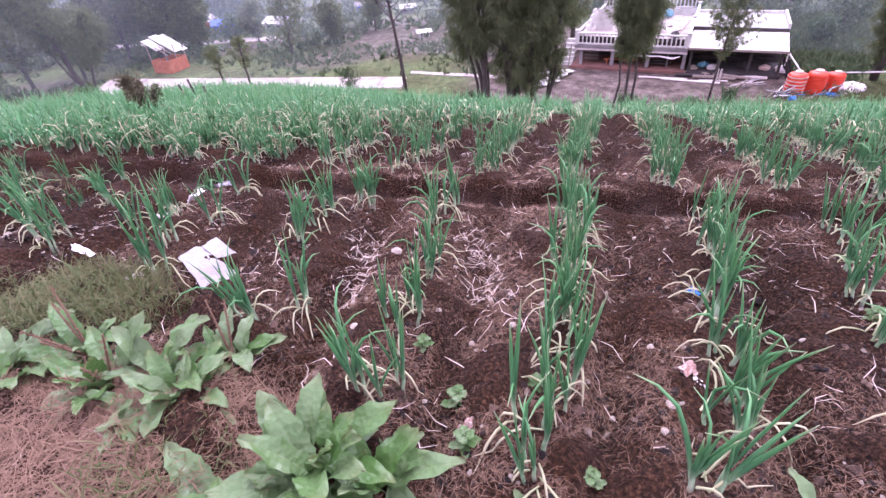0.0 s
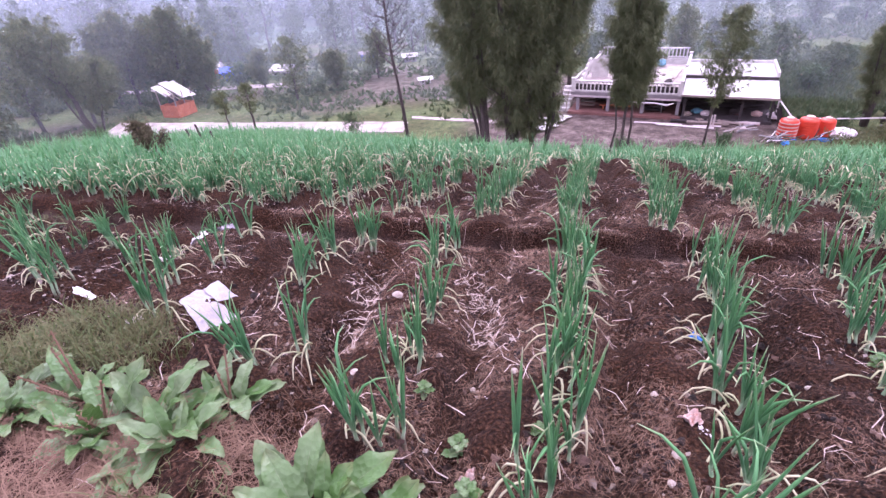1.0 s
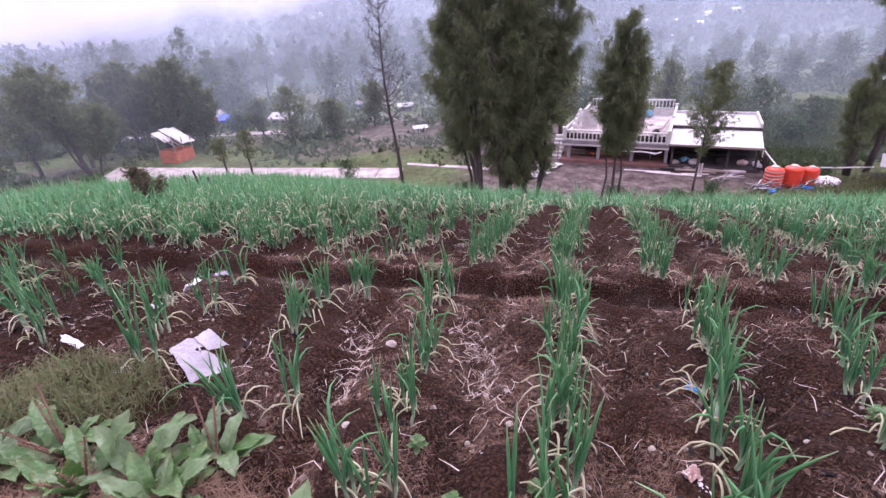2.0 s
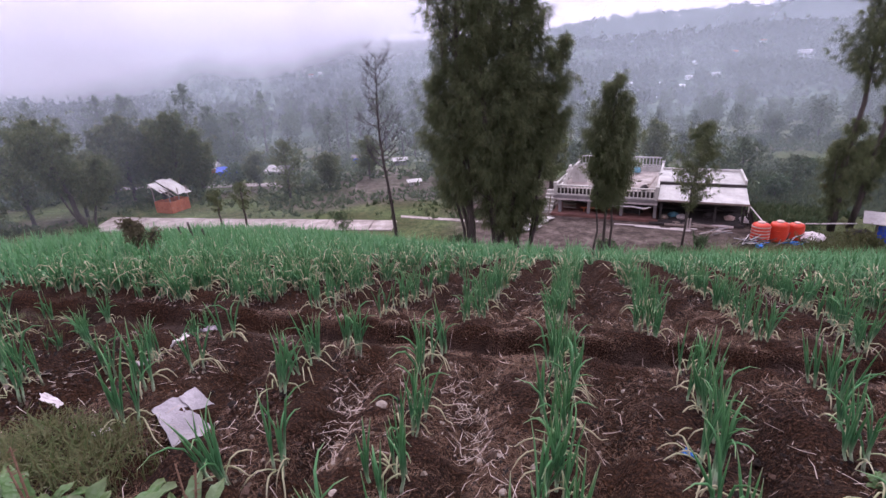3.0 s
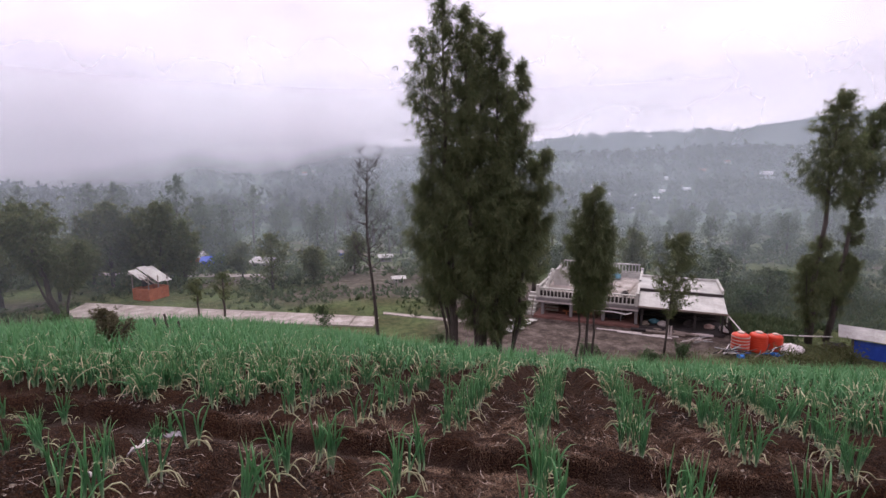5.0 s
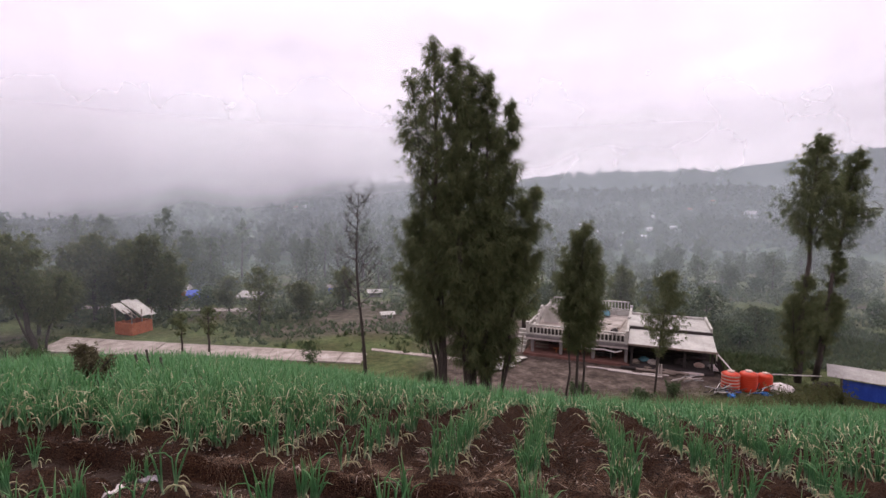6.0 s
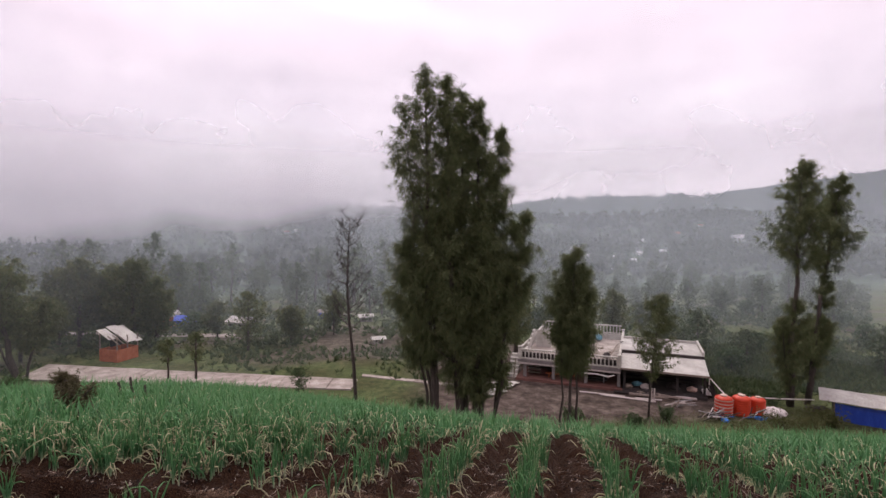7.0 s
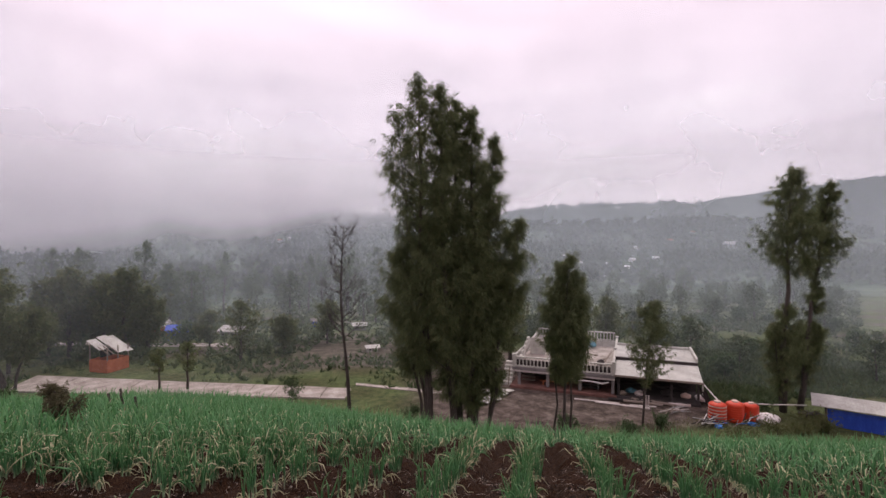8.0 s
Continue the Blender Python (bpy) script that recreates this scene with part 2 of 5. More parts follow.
RED_TILE = material("red_floor_tile", [(0.3, (0.1, 0.05, 0.04)), (0.6, (0.18, 0.09, 0.072)), (0.8, (0.26, 0.16, 0.14))], 2.2)
SHEET = material("pale_roof_sheet", [(0.3, (0.2, 0.19, 0.17)), (0.48, (0.34, 0.33, 0.3)), (0.68, (0.52, 0.51, 0.47))], 0.9, rough=0.5, fine=9.0)
ORANGE = material("orange_plastic", [(0.3, (0.44, 0.035, 0.015)), (0.55, (0.55, 0.055, 0.022)), (0.8, (0.64, 0.13, 0.075))], 2.0, rough=0.4)
TARP = material("blue_tarpaulin", [(0.3, (0.015, 0.045, 0.28)), (0.55, (0.025, 0.07, 0.4)), (0.8, (0.06, 0.13, 0.5))], 1.8, rough=0.45, bump=0.7, depth=0.05, stretch=(2, 2, 0.5))
WOOD = material("grey_timber", [(0.3, (0.13, 0.1, 0.08)), (0.55, (0.24, 0.2, 0.165)), (0.75, (0.38, 0.33, 0.29))], 4.0, stretch=(1, 6, 6))
PALE_WOOD = material("bleached_plank", [(0.3, (0.33, 0.28, 0.25)), (0.55, (0.5, 0.45, 0.42)), (0.75, (0.66, 0.61, 0.57))], 4.0)
BRICKRED = material("orange_brick_wall", [(0.3, (0.25, 0.075, 0.035)), (0.55, (0.4, 0.13, 0.06)), (0.8, (0.5, 0.21, 0.12))], 2.5)
SACKING = material("pale_woven_sack", [(0.3, (0.19, 0.175, 0.19)), (0.5, (0.3, 0.28, 0.29)), (0.7, (0.4, 0.38, 0.38))], 9.0, rough=0.6, fine=14.0)
STRIPE = material("faded_yellow_print", [(0.3, (0.3, 0.25, 0.1)), (0.7, (0.46, 0.4, 0.2))], 20.0, rough=0.6)
PLASTIC_WHITE = material("white_plastic", [(0.3, (0.55, 0.5, 0.48)), (0.7, (0.74, 0.7, 0.68))], 30.0, rough=0.4)
WHITE_ROOF = material("bright_zinc_roof", [(0.3, (0.66, 0.66, 0.68)), (0.7, (0.85, 0.85, 0.87))], 0.3)
PINK_WRAP = material("faded_red_wrapper", [(0.35, (0.42, 0.2, 0.15)), (0.52, (0.52, 0.4, 0.34)), (0.7, (0.55, 0.5, 0.45))], 60.0, rough=0.4)
BLUE_PLASTIC = material("blue_plastic", [(0.3, (0.02, 0.12, 0.42)), (0.7, (0.04, 0.22, 0.6))], 60.0, rough=0.35)
METAL = material("dull_steel", [(0.3, (0.2, 0.2, 0.2)), (0.6, (0.36, 0.36, 0.36)), (0.8, (0.5, 0.49, 0.48))], 6.0, rough=0.45, metal=0.7)
CLOTH = material("faded_teal_cloth", [(0.3, (0.05, 0.16, 0.2)), (0.7, (0.16, 0.34, 0.4))], 4.0)


# ---------------------------------------------------------------- builders
class Build:
    """Collects points and faces of one mesh, with a value along each leaf."""

    def __init__(self):
        self.v, self.f, self.a = [], [], []

    def points(self, pts, faces, along=None):
        k = len(self.v)
        self.v.extend(tuple(p) for p in pts)
        self.a.extend(along if along is not None else [0.5] * len(pts))
        self.f.extend(tuple(k + i for i in face) for face in faces)

    def box(self, centre, size, turn=None, chip=0.0):
        """A block with its edges cut off by chip."""
        bm = bmesh.new()
        bmesh.ops.create_cube(bm, size=1)
        bmesh.ops.scale(bm, vec=size, verts=bm.verts)
        if chip:
            bmesh.ops.bevel(bm, geom=bm.edges[:], offset=chip, segments=1, affect="EDGES")
        m = Matrix.Translation(centre) @ (turn.to_4x4() if turn else Matrix())
        bm.verts.index_update()
        self.points([m @ v.co for v in bm.verts], [[v.index for v in f.verts] for f in bm.faces])
        bm.free()

    def tube(self, path, radii, n=6, along=None, cap=True):
        """A tube along a path of points."""
        pts, faces, al = [], [], []
        up = Vector((0.31, 0.2, 1)).normalized()
        path = [Vector(p) for p in path]
        for i, p in enumerate(path):
            d = path[min(i + 1, len(path) - 1)] - path[max(i - 1, 0)]
            d = d.normalized() if d.length else Vector((0, 0, 1))
            s = d.cross(up)
            s = s.normalized() if s.length > 0.05 else d.cross(Vector((1, 0, 0))).normalized()
            w = d.cross(s)
            for k in range(n):
                q = 2 * math.pi * k / n
                pts.append(p + (s * math.cos(q) + w * math.sin(q)) * radii[i])
                al.append(along[i] if along else i / (len(path) - 1))
        for i in range(len(path) - 1):
            for k in range(n):
                a, b = i * n + k, i * n + (k + 1) % n
                faces.append((a, b, b + n, a + n))
        if cap:
            faces.append(tuple(range(n))[::-1])
            faces.append(tuple((len(path) - 1) * n + k for k in range(n)))
        self.points(pts, faces, al)

    def lathe(self, profile, n=24, centre=(0, 0, 0)):
        """A turned body from (radius, height) pairs."""
        pts, faces = [], []
        for r, z in profile:
            for k in range(n):
                q = 2 * math.pi * k / n
                pts.append((centre[0] + r * math.cos(q), centre[1] + r * math.sin(q), centre[2] + z))
        for i in range(len(profile) - 1):
            for k in range(n):
                a, b = i * n + k, i * n + (k + 1) % n
                faces.append((a, b, b + n, a + n))
        faces.append(tuple((len(profile) - 1) * n + k for k in range(n)))
        faces.append(tuple(range(n))[::-1])
        self.points(pts, faces)

    def mesh(self, name, mat_, smooth=False):
        me = bpy.data.meshes.new(name)
        me.from_pydata(self.v, [], self.f)
        at = me.attributes.new("along", "FLOAT", "POINT")
        at.data.foreach_set("value", np.array(self.a, dtype=np.float32))
        me.materials.append(mat_)
        if smooth:
            me.polygons.foreach_set("use_smooth", [True] * len(me.polygons))
        me.update()
        return me


def part(name, build, mat_, parent=None, label="", smooth=False):
    """One mesh object; under a thing where a parent is given."""
    ob = new(name, build.mesh(name, mat_, smooth) if isinstance(build, Build) else build)
    if parent:
        ob.parent = parent
    return tagged(ob, label)


def thing(name, place, label, category, group="", turn=0.0):
    ob = new(name)
    ob.empty_display_size = 0.1
    ob.matrix_world = pose(*place, 0, 0, turn)
    return tagged(ob, label, category, group)


rng = random.Random(7)
npr = np.random.default_rng(11)


def smoothstep(x, a, b):
    u = np.clip((np.asarray(x, dtype=float) - a) / (b - a), 0, 1)
    return u * u * (3 - 2 * u)


# ---------------------------------------------------------------- the hillside
YARD = -13.3
NEAR_ROWS = [(-2.5, 0.05), (-1.85, 0.06), (-1.19, 0.04), (-0.63, 0.1), (-0.15, 0.19), (0.36, 0.33), (0.87, 0.5), (1.39, 0.58), (1.92, 0.6), (2.45, 0.6)]
ROW_GAP, FAR_SLANT = 0.6, 0.35


def trench_at(x):
    return 2.58 - 0.27 * (x - 0.21)


relief_rng = random.Random(31)
RELIEF = [(relief_rng.uniform(0, 6.28), relief_rng.uniform(0.008, 0.05), relief_rng.uniform(0, 6.28)) for _ in range(22)]


def slope(x, y):
    """The hill without its beds."""
    x, y = np.asarray(x, dtype=float), np.asarray(y, dtype=float)
    curve = 0.0110 + 0.0048 * np.tanh((x - 0.3) / 4)
    hill = -1.0 - 0.0625 * np.clip(x, -40, 40) - 0.162 * y - curve * np.clip(y, 0, 200) ** 2
    hill = hill - 0.07 * np.clip(-x - 4.0, 0, 30) ** 1.4
    flat = YARD - 0.055 * np.clip(y - 62, 0, 150)
    rise = 0.098 + 0.98e-7 * np.clip(x, 0, 1300) ** 2
    flat = flat + np.clip(y - 270, 0, 700) * rise * (0.35 + 0.65 * smoothstep(y, 260, 520))
    far = smoothstep(y, 150, 420)
    for q, w, ph in RELIEF:
        flat = flat + far * np.sin((x * math.cos(q) + y * math.sin(q)) * w + ph) * (0.03 / w)
    k = 1.2
    return np.maximum(hill, flat) + np.log1p(np.exp(-np.abs(hill - flat) / k)) * k * 0.6


def beds(x, y):
    """Raised beds under the onion rows, furrows between them, and the cross trench."""
    x, y = np.asarray(x, dtype=float), np.asarray(y, dtype=float)
    near = np.zeros(x.shape)
    edges = [(-6.1, 0.05), (-5.5, 0.05), (-4.9, 0.05), (-4.3, 0.05), (-3.7, 0.05), (-3.1, 0.05)] + NEAR_ROWS + [(3.0, 0.6), (3.6, 0.6)]
    for (x0, s0), (x1, s1) in zip(edges, edges[1:]):
        a, c = x0 + s0 * (y - 1.2), x1 + s1 * (y - 1.2)
        f = (x - a) / np.maximum(c - a, 0.1)
        near = np.where((f >= 0) & (f < 1), f, near)
    phase = (x - 0.87 - FAR_SLANT * (y - 2.9)) / ROW_GAP
    far = phase - np.floor(phase)
    beyond = smoothstep(y - trench_at(x), -0.1, 0.1)

    def ridge(f):
        """From one row to the next: a shoulder, a narrow furrow, then the broad back of a bed."""
        return 0.04 - 0.115 * np.exp(-((f - 0.38) / 0.125) ** 2) + 0.018 * np.sin(np.clip((f - 0.5) * 2, 0, 1) * np.pi)

    h = (ridge(near) * (1 - beyond) + ridge(far) * 0.85 * beyond) * smoothstep(y, 0.25, 0.7)
    e = y - trench_at(x) + 0.03 * np.sin(x * 7.0) + 0.02 * np.sin(x * 17.0 + 1)
    cut = smoothstep(e, -0.32, -0.1) * (1 - smoothstep(e, 0.09, 0.15))
    calm = smoothstep(np.abs(e - 0.02), 0.15, 0.6)
    h = (h * calm + 0.02 * (1 - calm)) * (1 - cut) - 0.12 * cut
    h = h * (1 - smoothstep(y, 12, 18)) * (1 - smoothstep(np.abs(x), 9, 14))
    corner = smoothstep(-(x + 0.55), 0.0, 0.4) * (1 - smoothstep(y, 1.0, 1.4))
    return h * (1 - corner) + 0.05 * corner


def ground_z(x, y):
    return float(slope(x, y) + beds(np.array([x]), np.array([y]))[0])


def spaced(near, step, growth, limit):
    out, s = [near], step
    while out[-1] < limit:
        s *= growth
        out.append(out[-1] + s)
    return out


def ground():
    right = spaced(3.2, 0.034, 1.045, 1500)
    left = spaced(3.2, 0.034, 1.045, 1500)
    xs = np.array([-a for a in reversed(left)] + list(np.arange(-3.166, 3.19, 0.034)) + right)
    ys = np.array([-a for a in reversed(spaced(0.0, 0.08, 1.35, 60))] + list(np.arange(0.03, 5.2, 0.034)) + spaced(5.22, 0.036, 1.035, 1500))
    gx, gy = np.meshgrid(xs, ys)
    z = slope(gx, gy) + beds(gx, gy)
    fieldy = (1 - smoothstep(gy, 7, 14)) * (1 - smoothstep(np.abs(gx), 8, 12))
    bumps = np.zeros_like(z)
    for _ in range(46):
        q, w = npr.uniform(0, 6.28), npr.uniform(9, 85)
        bumps += np.sin((gx * math.cos(q) + gy * math.sin(q)) * w + npr.uniform(0, 6.28)) * (0.11 / w)
    z += bumps * fieldy + npr.normal(0, 0.0045, z.shape) * fieldy
    nx, ny = len(xs), len(ys)
    me = bpy.data.meshes.new("ground")
    i = np.arange(nx * ny).reshape(ny, nx)
    quads = np.stack([i[:-1, :-1], i[:-1, 1:], i[1:, 1:], i[1:, :-1]], -1).reshape(-1, 4)
    me.vertices.add(nx * ny)
    me.vertices.foreach_set("co", np.stack([gx, gy, z], -1).astype(np.float32).ravel())
    me.loops.add(quads.size)
    me.loops.foreach_set("vertex_index", quads.astype(np.int32).ravel())
    me.polygons.add(len(quads))
    me.polygons.foreach_set("loop_start", np.arange(0, quads.size, 4, dtype=np.int32))
    me.update(calc_edges=True)
    me.polygons.foreach_set("use_smooth", np.ones(len(quads), dtype=bool))
    field_end = 19.0
    grass = np.maximum(smoothstep(gy, field_end - 2, field_end + 3), smoothstep(np.abs(gx), 12, 15))
    grass = grass * (0.75 + 0.25 * np.sin(gx * 0.7) * np.sin(gy * 0.9))
    yard = smoothstep(gy, 31.5, 34) * (1 - smoothstep(gy, 56, 60)) * smoothstep(gx, 1, 5) * (1 - smoothstep(gx, 27, 30))
    yard = np.maximum(yard, 0.8 * smoothstep(gy, 50, 53) * (1 - smoothstep(gy, 70, 76)) * smoothstep(gx + 0.4 * (gy - 50), -10, -4) * (1 - smoothstep(gx, 9, 14)))
    patch = np.sin(gx * 0.21 + 0.7 * np.sin(gy * 0.16)) * np.sin(gy * 0.33 + 0.5 * np.sin(gx * 0.11))
    yard = np.maximum(yard, 0.8 * smoothstep(patch, 0.3, 0.6) * smoothstep(gy, 48, 54) * (1 - smoothstep(gy, 110, 140)))
    scrub = smoothstep(gy, 100, 180)
    e = gy - trench_at(gx)
    mud = smoothstep(e, -0.25, -0.12) * (1 - smoothstep(e, 0.05, 0.12)) * (1 - smoothstep(np.abs(gx), 5, 7))
    for name, values in (("mud", mud), ("grass", grass), ("yard", yard), ("scrub", scrub)):
        at = me.attributes.new(name, "FLOAT", "POINT")
        at.data.foreach_set("value", values.astype(np.float32).ravel())
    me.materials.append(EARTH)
    return tagged(new("ground", me), "dark brown furrowed field on a hillside above a green valley", "ground", kind="structure")


ground()


# ---------------------------------------------------------------- mist in the valley
def mist_sheet(distance, amount, low, high, span=75):
    """A curved see-through sheet that stands in for haze in the valley's mist."""
    b = Build()
    steps = 48
    pts = []
    for i in range(steps + 1):
        q = radians(-span + 2 * span * i / steps)
        r = distance * (1 + 0.04 * math.sin(i * 0.9))
        for z in (-60, high + 5):
            pts.append((r * math.sin(q), r * math.cos(q), z))
    b.points(pts, [(2 * i, 2 * i + 2, 2 * i + 3, 2 * i + 1) for i in range(steps)])
    ob = part("mist", b, mist_material("mist", amount, low, high, distance), smooth=True)
    return tagged(ob, "thin grey morning mist drifting across the valley", "mist", "valley mist", "stuff")


# Haze that grows with distance is put into nested whitish sheets.
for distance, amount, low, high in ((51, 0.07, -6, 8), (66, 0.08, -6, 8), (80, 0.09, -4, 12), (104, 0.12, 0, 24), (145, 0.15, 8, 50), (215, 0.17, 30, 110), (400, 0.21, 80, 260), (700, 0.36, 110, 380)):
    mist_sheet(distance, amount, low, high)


def cloud_bank():
    """Low cloud that hangs on the far western ridge: clear below, closing above."""
    b = Build()
    pts = []
    for i in range(61):
        q = radians(-78 + 2.6 * i)
        for z in (-20, 60, 260):
            pts.append((470 * math.sin(q), 470 * math.cos(q), z))
    b.points(pts, [(3 * i + k, 3 * i + 3 + k, 3 * i + 4 + k, 3 * i + 1 + k) for i in range(60) for k in (0, 1)])
    m = mist_material("cloud_bank", 0.97, 300, 400, 400, (0.93, 0.9, 0.95))
    t = m.node_tree
    pos = node(t, "ShaderNodeNewGeometry").outputs["Position"]
    sep = node(t, "ShaderNodeSeparateXYZ")
    t.links.new(pos, sep.inputs[0])
    wisp = node(t, "ShaderNodeTexNoise", Scale=0.009, Detail=5.0)
    t.links.new(pos, wisp.inputs["Vector"])
    ragged = node(t, "ShaderNodeMath", operation="MULTIPLY_ADD")
    ragged.inputs[1].default_value = -60
    t.links.new(wisp.outputs[0], ragged.inputs[0])
    t.links.new(sep.outputs["Z"], ragged.inputs[2])
    east = node(t, "ShaderNodeMath", operation="MULTIPLY_ADD")
    east.inputs[1].default_value = -0.13
    t.links.new(sep.outputs["X"], east.inputs[0])
    t.links.new(ragged.outputs[0], east.inputs[2])
    rise = node(t, "ShaderNodeMapRange", **{"From Min": -22.0, "From Max": 16.0, "To Min": 0.0, "To Max": 1.0})
    rise.interpolation_type = "SMOOTHSTEP"
    t.links.new(east.outputs[0], rise.inputs["Value"])
    clear_end = node(t, "ShaderNodeMapRange", **{"From Min": 22.0, "From Max": 95.0, "To Min": 1.0, "To Max": 0.0})
    t.links.new(sep.outputs["Z"], clear_end.inputs["Value"])
    both_ = node(t, "ShaderNodeMath", operation="MULTIPLY")
    t.links.new(rise.outputs[0], both_.inputs[0])
    t.links.new(clear_end.outputs[0], both_.inputs[1])
    for n in t.nodes:
        if n.type == "MIX_SHADER" and n.inputs[0].is_linked:
            t.links.new(both_.outputs[0], n.inputs[0])
    tagged(part("cloud_bank", b, m, smooth=True), "low white cloud hanging on the far ridge", "cloud", kind="stuff")


cloud_bank()


# ---------------------------------------------------------------- trees
def blades_mesh(name, origins, downs, length, width, mat_, per=8, droop=0.6):
    """Sprays of fine leaves: per tuft, per thin blades that leave its origin and hang over."""
    n = len(origins)
    o = np.repeat(origins, per, axis=0)
    out = np.repeat(downs, per, axis=0)
    d = npr.normal(0, 1, (n * per, 3))
    d /= np.linalg.norm(d, axis=1, keepdims=True)
    d = d * 0.75 + out
    d[:, 2] -= droop
    d /= np.linalg.norm(d, axis=1, keepdims=True)
    ln = length * npr.uniform(0.5, 1.3, (n * per, 1))
    side = np.cross(d, npr.normal(0, 1, d.shape))
    side /= np.linalg.norm(side, axis=1, keepdims=True) + 1e-6
    w = width * npr.uniform(0.6, 1.4, (n * per, 1))
    mid = o + d * ln * 0.5
    tip = o + d * ln + np.array([0, 0, -1]) * ln * 0.25 * droop
    v = np.stack([o, mid + side * w, tip, mid - side * w], 1).reshape(-1, 3)
    k = np.arange(n * per) * 4
    quads = np.stack([k, k + 1, k + 2, k + 3], -1)
    me = bpy.data.meshes.new(name)
    me.vertices.add(len(v))
    me.vertices.foreach_set("co", v.astype(np.float32).ravel())
    me.loops.add(quads.size)
    me.loops.foreach_set("vertex_index", quads.astype(np.int32).ravel())
    me.polygons.add(len(quads))
    me.polygons.foreach_set("loop_start", np.arange(0, quads.size, 4, dtype=np.int32))
    me.update(calc_edges=True)
    at = me.attributes.new("along", "FLOAT", "POINT")
    at.data.foreach_set("value", np.tile(np.array([0, 0.5, 1, 0.5], dtype=np.float32), len(quads)))
    me.materials.append(mat_)
    return me


def spindle(base, top, z0, radius, boughs, tufts, belly=0.35, ragged=0.3):
    """Tuft origins and outward ways of a feathery crown: boughs rise outwards from the stem, each carrying plumes with gaps between them."""
    base, top = np.array(base, dtype=float), np.array(top, dtype=float)
    o, w, limbs = [], [], []
    f0 = (z0 - base[2]) / (top[2] - base[2])
    for k in range(boughs):
        u = (k + npr.uniform(0, 1)) / boughs
        f = f0 + (1 - f0) * u
        stem = base + (top - base) * f
        env = ((u / belly) ** 0.5 * 0.7 + 0.3) if u < belly else ((1 - u) / (1 - belly)) ** 0.7
        r = radius * max(env, 0.07) * npr.uniform(1 - ragged, 1 + ragged * 0.5)
        q = npr.uniform(0, 2 * math.pi)
        way = np.array([math.cos(q), math.sin(q), npr.uniform(0.35, 1.2)])
        tip = stem + way * r
        tip[2] = min(tip[2], top[2] + 0.1)
        limbs.append((tuple(stem - np.array([0, 0, 0.2 * r])), tuple(stem * 0.55 + tip * 0.45 - np.array([0, 0, 0.06 * r])), tuple(tip)))
        n = max(5, int(tufts * (0.3 + 0.7 * r / radius)))
        plume = 2 + int(3 * r / radius)
        for c in range(plume):
            g = 0.25 + 0.8 * (c + npr.uniform(0, 1)) / plume
            m = max(2, n // plume)
            centre = stem + (tip - stem) * g + npr.normal(0, 0.09 * r, 3)
            size = (0.06 * radius + 0.13 * r) * npr.uniform(0.7, 1.2)
            along = npr.normal(0, 1, (m, 1)) * (tip - stem) / max(r, 0.1) * size * 0.9
            o.append(centre + along + np.clip(npr.normal(0, 1, (m, 3)), -1.5, 1.5) * size * np.array([0.75, 0.75, 0.85]))
            w.append(np.tile(np.array([math.cos(q), math.sin(q), 0.35]) * npr.uniform(0.3, 0.9), (m, 1)))
    n = max(6, tufts // 2)
    o.append(top + npr.normal(0, 1, (n, 3)) * np.array([0.07, 0.07, 0.25]) - np.array([0, 0, 0.45]))
    w.append(np.tile(np.array([0, 0, 1.6]), (n, 1)))
    return np.concatenate(o), np.concatenate(w), limbs


def tree(label, stems, category="tree", leaf=0.3, width=0.035, per=8, mat_=None, droop=0.6, group="", bare_limbs=True):
    """stems: (base, top, crowns, trunk radius); crowns: (foot height, radius, boughs, tufts, top height or None, where it is widest)."""
    first = stems[0][0]
    root = thing("tree", first, label, category, group)
    off = np.array(first)
    trunk, limbs_made, os_, ws = [], [], [], []
    for base, top, crowns, r in stems:
        b, t = np.array(base) - off, np.array(top) - off
        path, radii = [], []
        for i in range(9):
            f = i / 8
            wob = 0.012 * np.linalg.norm(t - b) * math.sin(f * math.pi)
            path.append(b + (t - b) * f + np.array([rng.uniform(-1, 1), rng.uniform(-1, 1), 0]) * wob)
            radii.append(r * (1 - f) ** 0.8 + 0.012)
        path[0] = path[0] - np.array([0, 0, 0.4])
        one = Build()
        one.tube(path, radii, 8)
        trunk.append(one)
        for z0, radius, boughs, tufts, z1, *fat in crowns:
            tt = t if z1 is None else b + (t - b) * ((z1 - off[2] - b[2]) / (t[2] - b[2]))
            o, w, limbs = spindle(b, tt, z0 - off[2], radius, boughs, tufts, *fat)
            os_.append(o)
            ws.append(w)
            for pts in limbs[::3] if bare_limbs else ():
                one = Build()
                one.tube(pts, (r * 0.22 + 0.008, r * 0.12 + 0.006, 0.006), 4)
                limbs_made.append(one)
    for one in trunk:
        part("trunk", one, BARK, root, smooth=True)
    for one in limbs_made:
        part("limb", one, BARK, root)
    if os_:
        part("crown", blades_mesh("crown", np.concatenate(os_), np.concatenate(ws), leaf, width, mat_ or NEEDLES, per, droop), None, root)
    return root


def on(x, y, lift=0.0):
    return (x, y, ground_z(x, y) + lift)


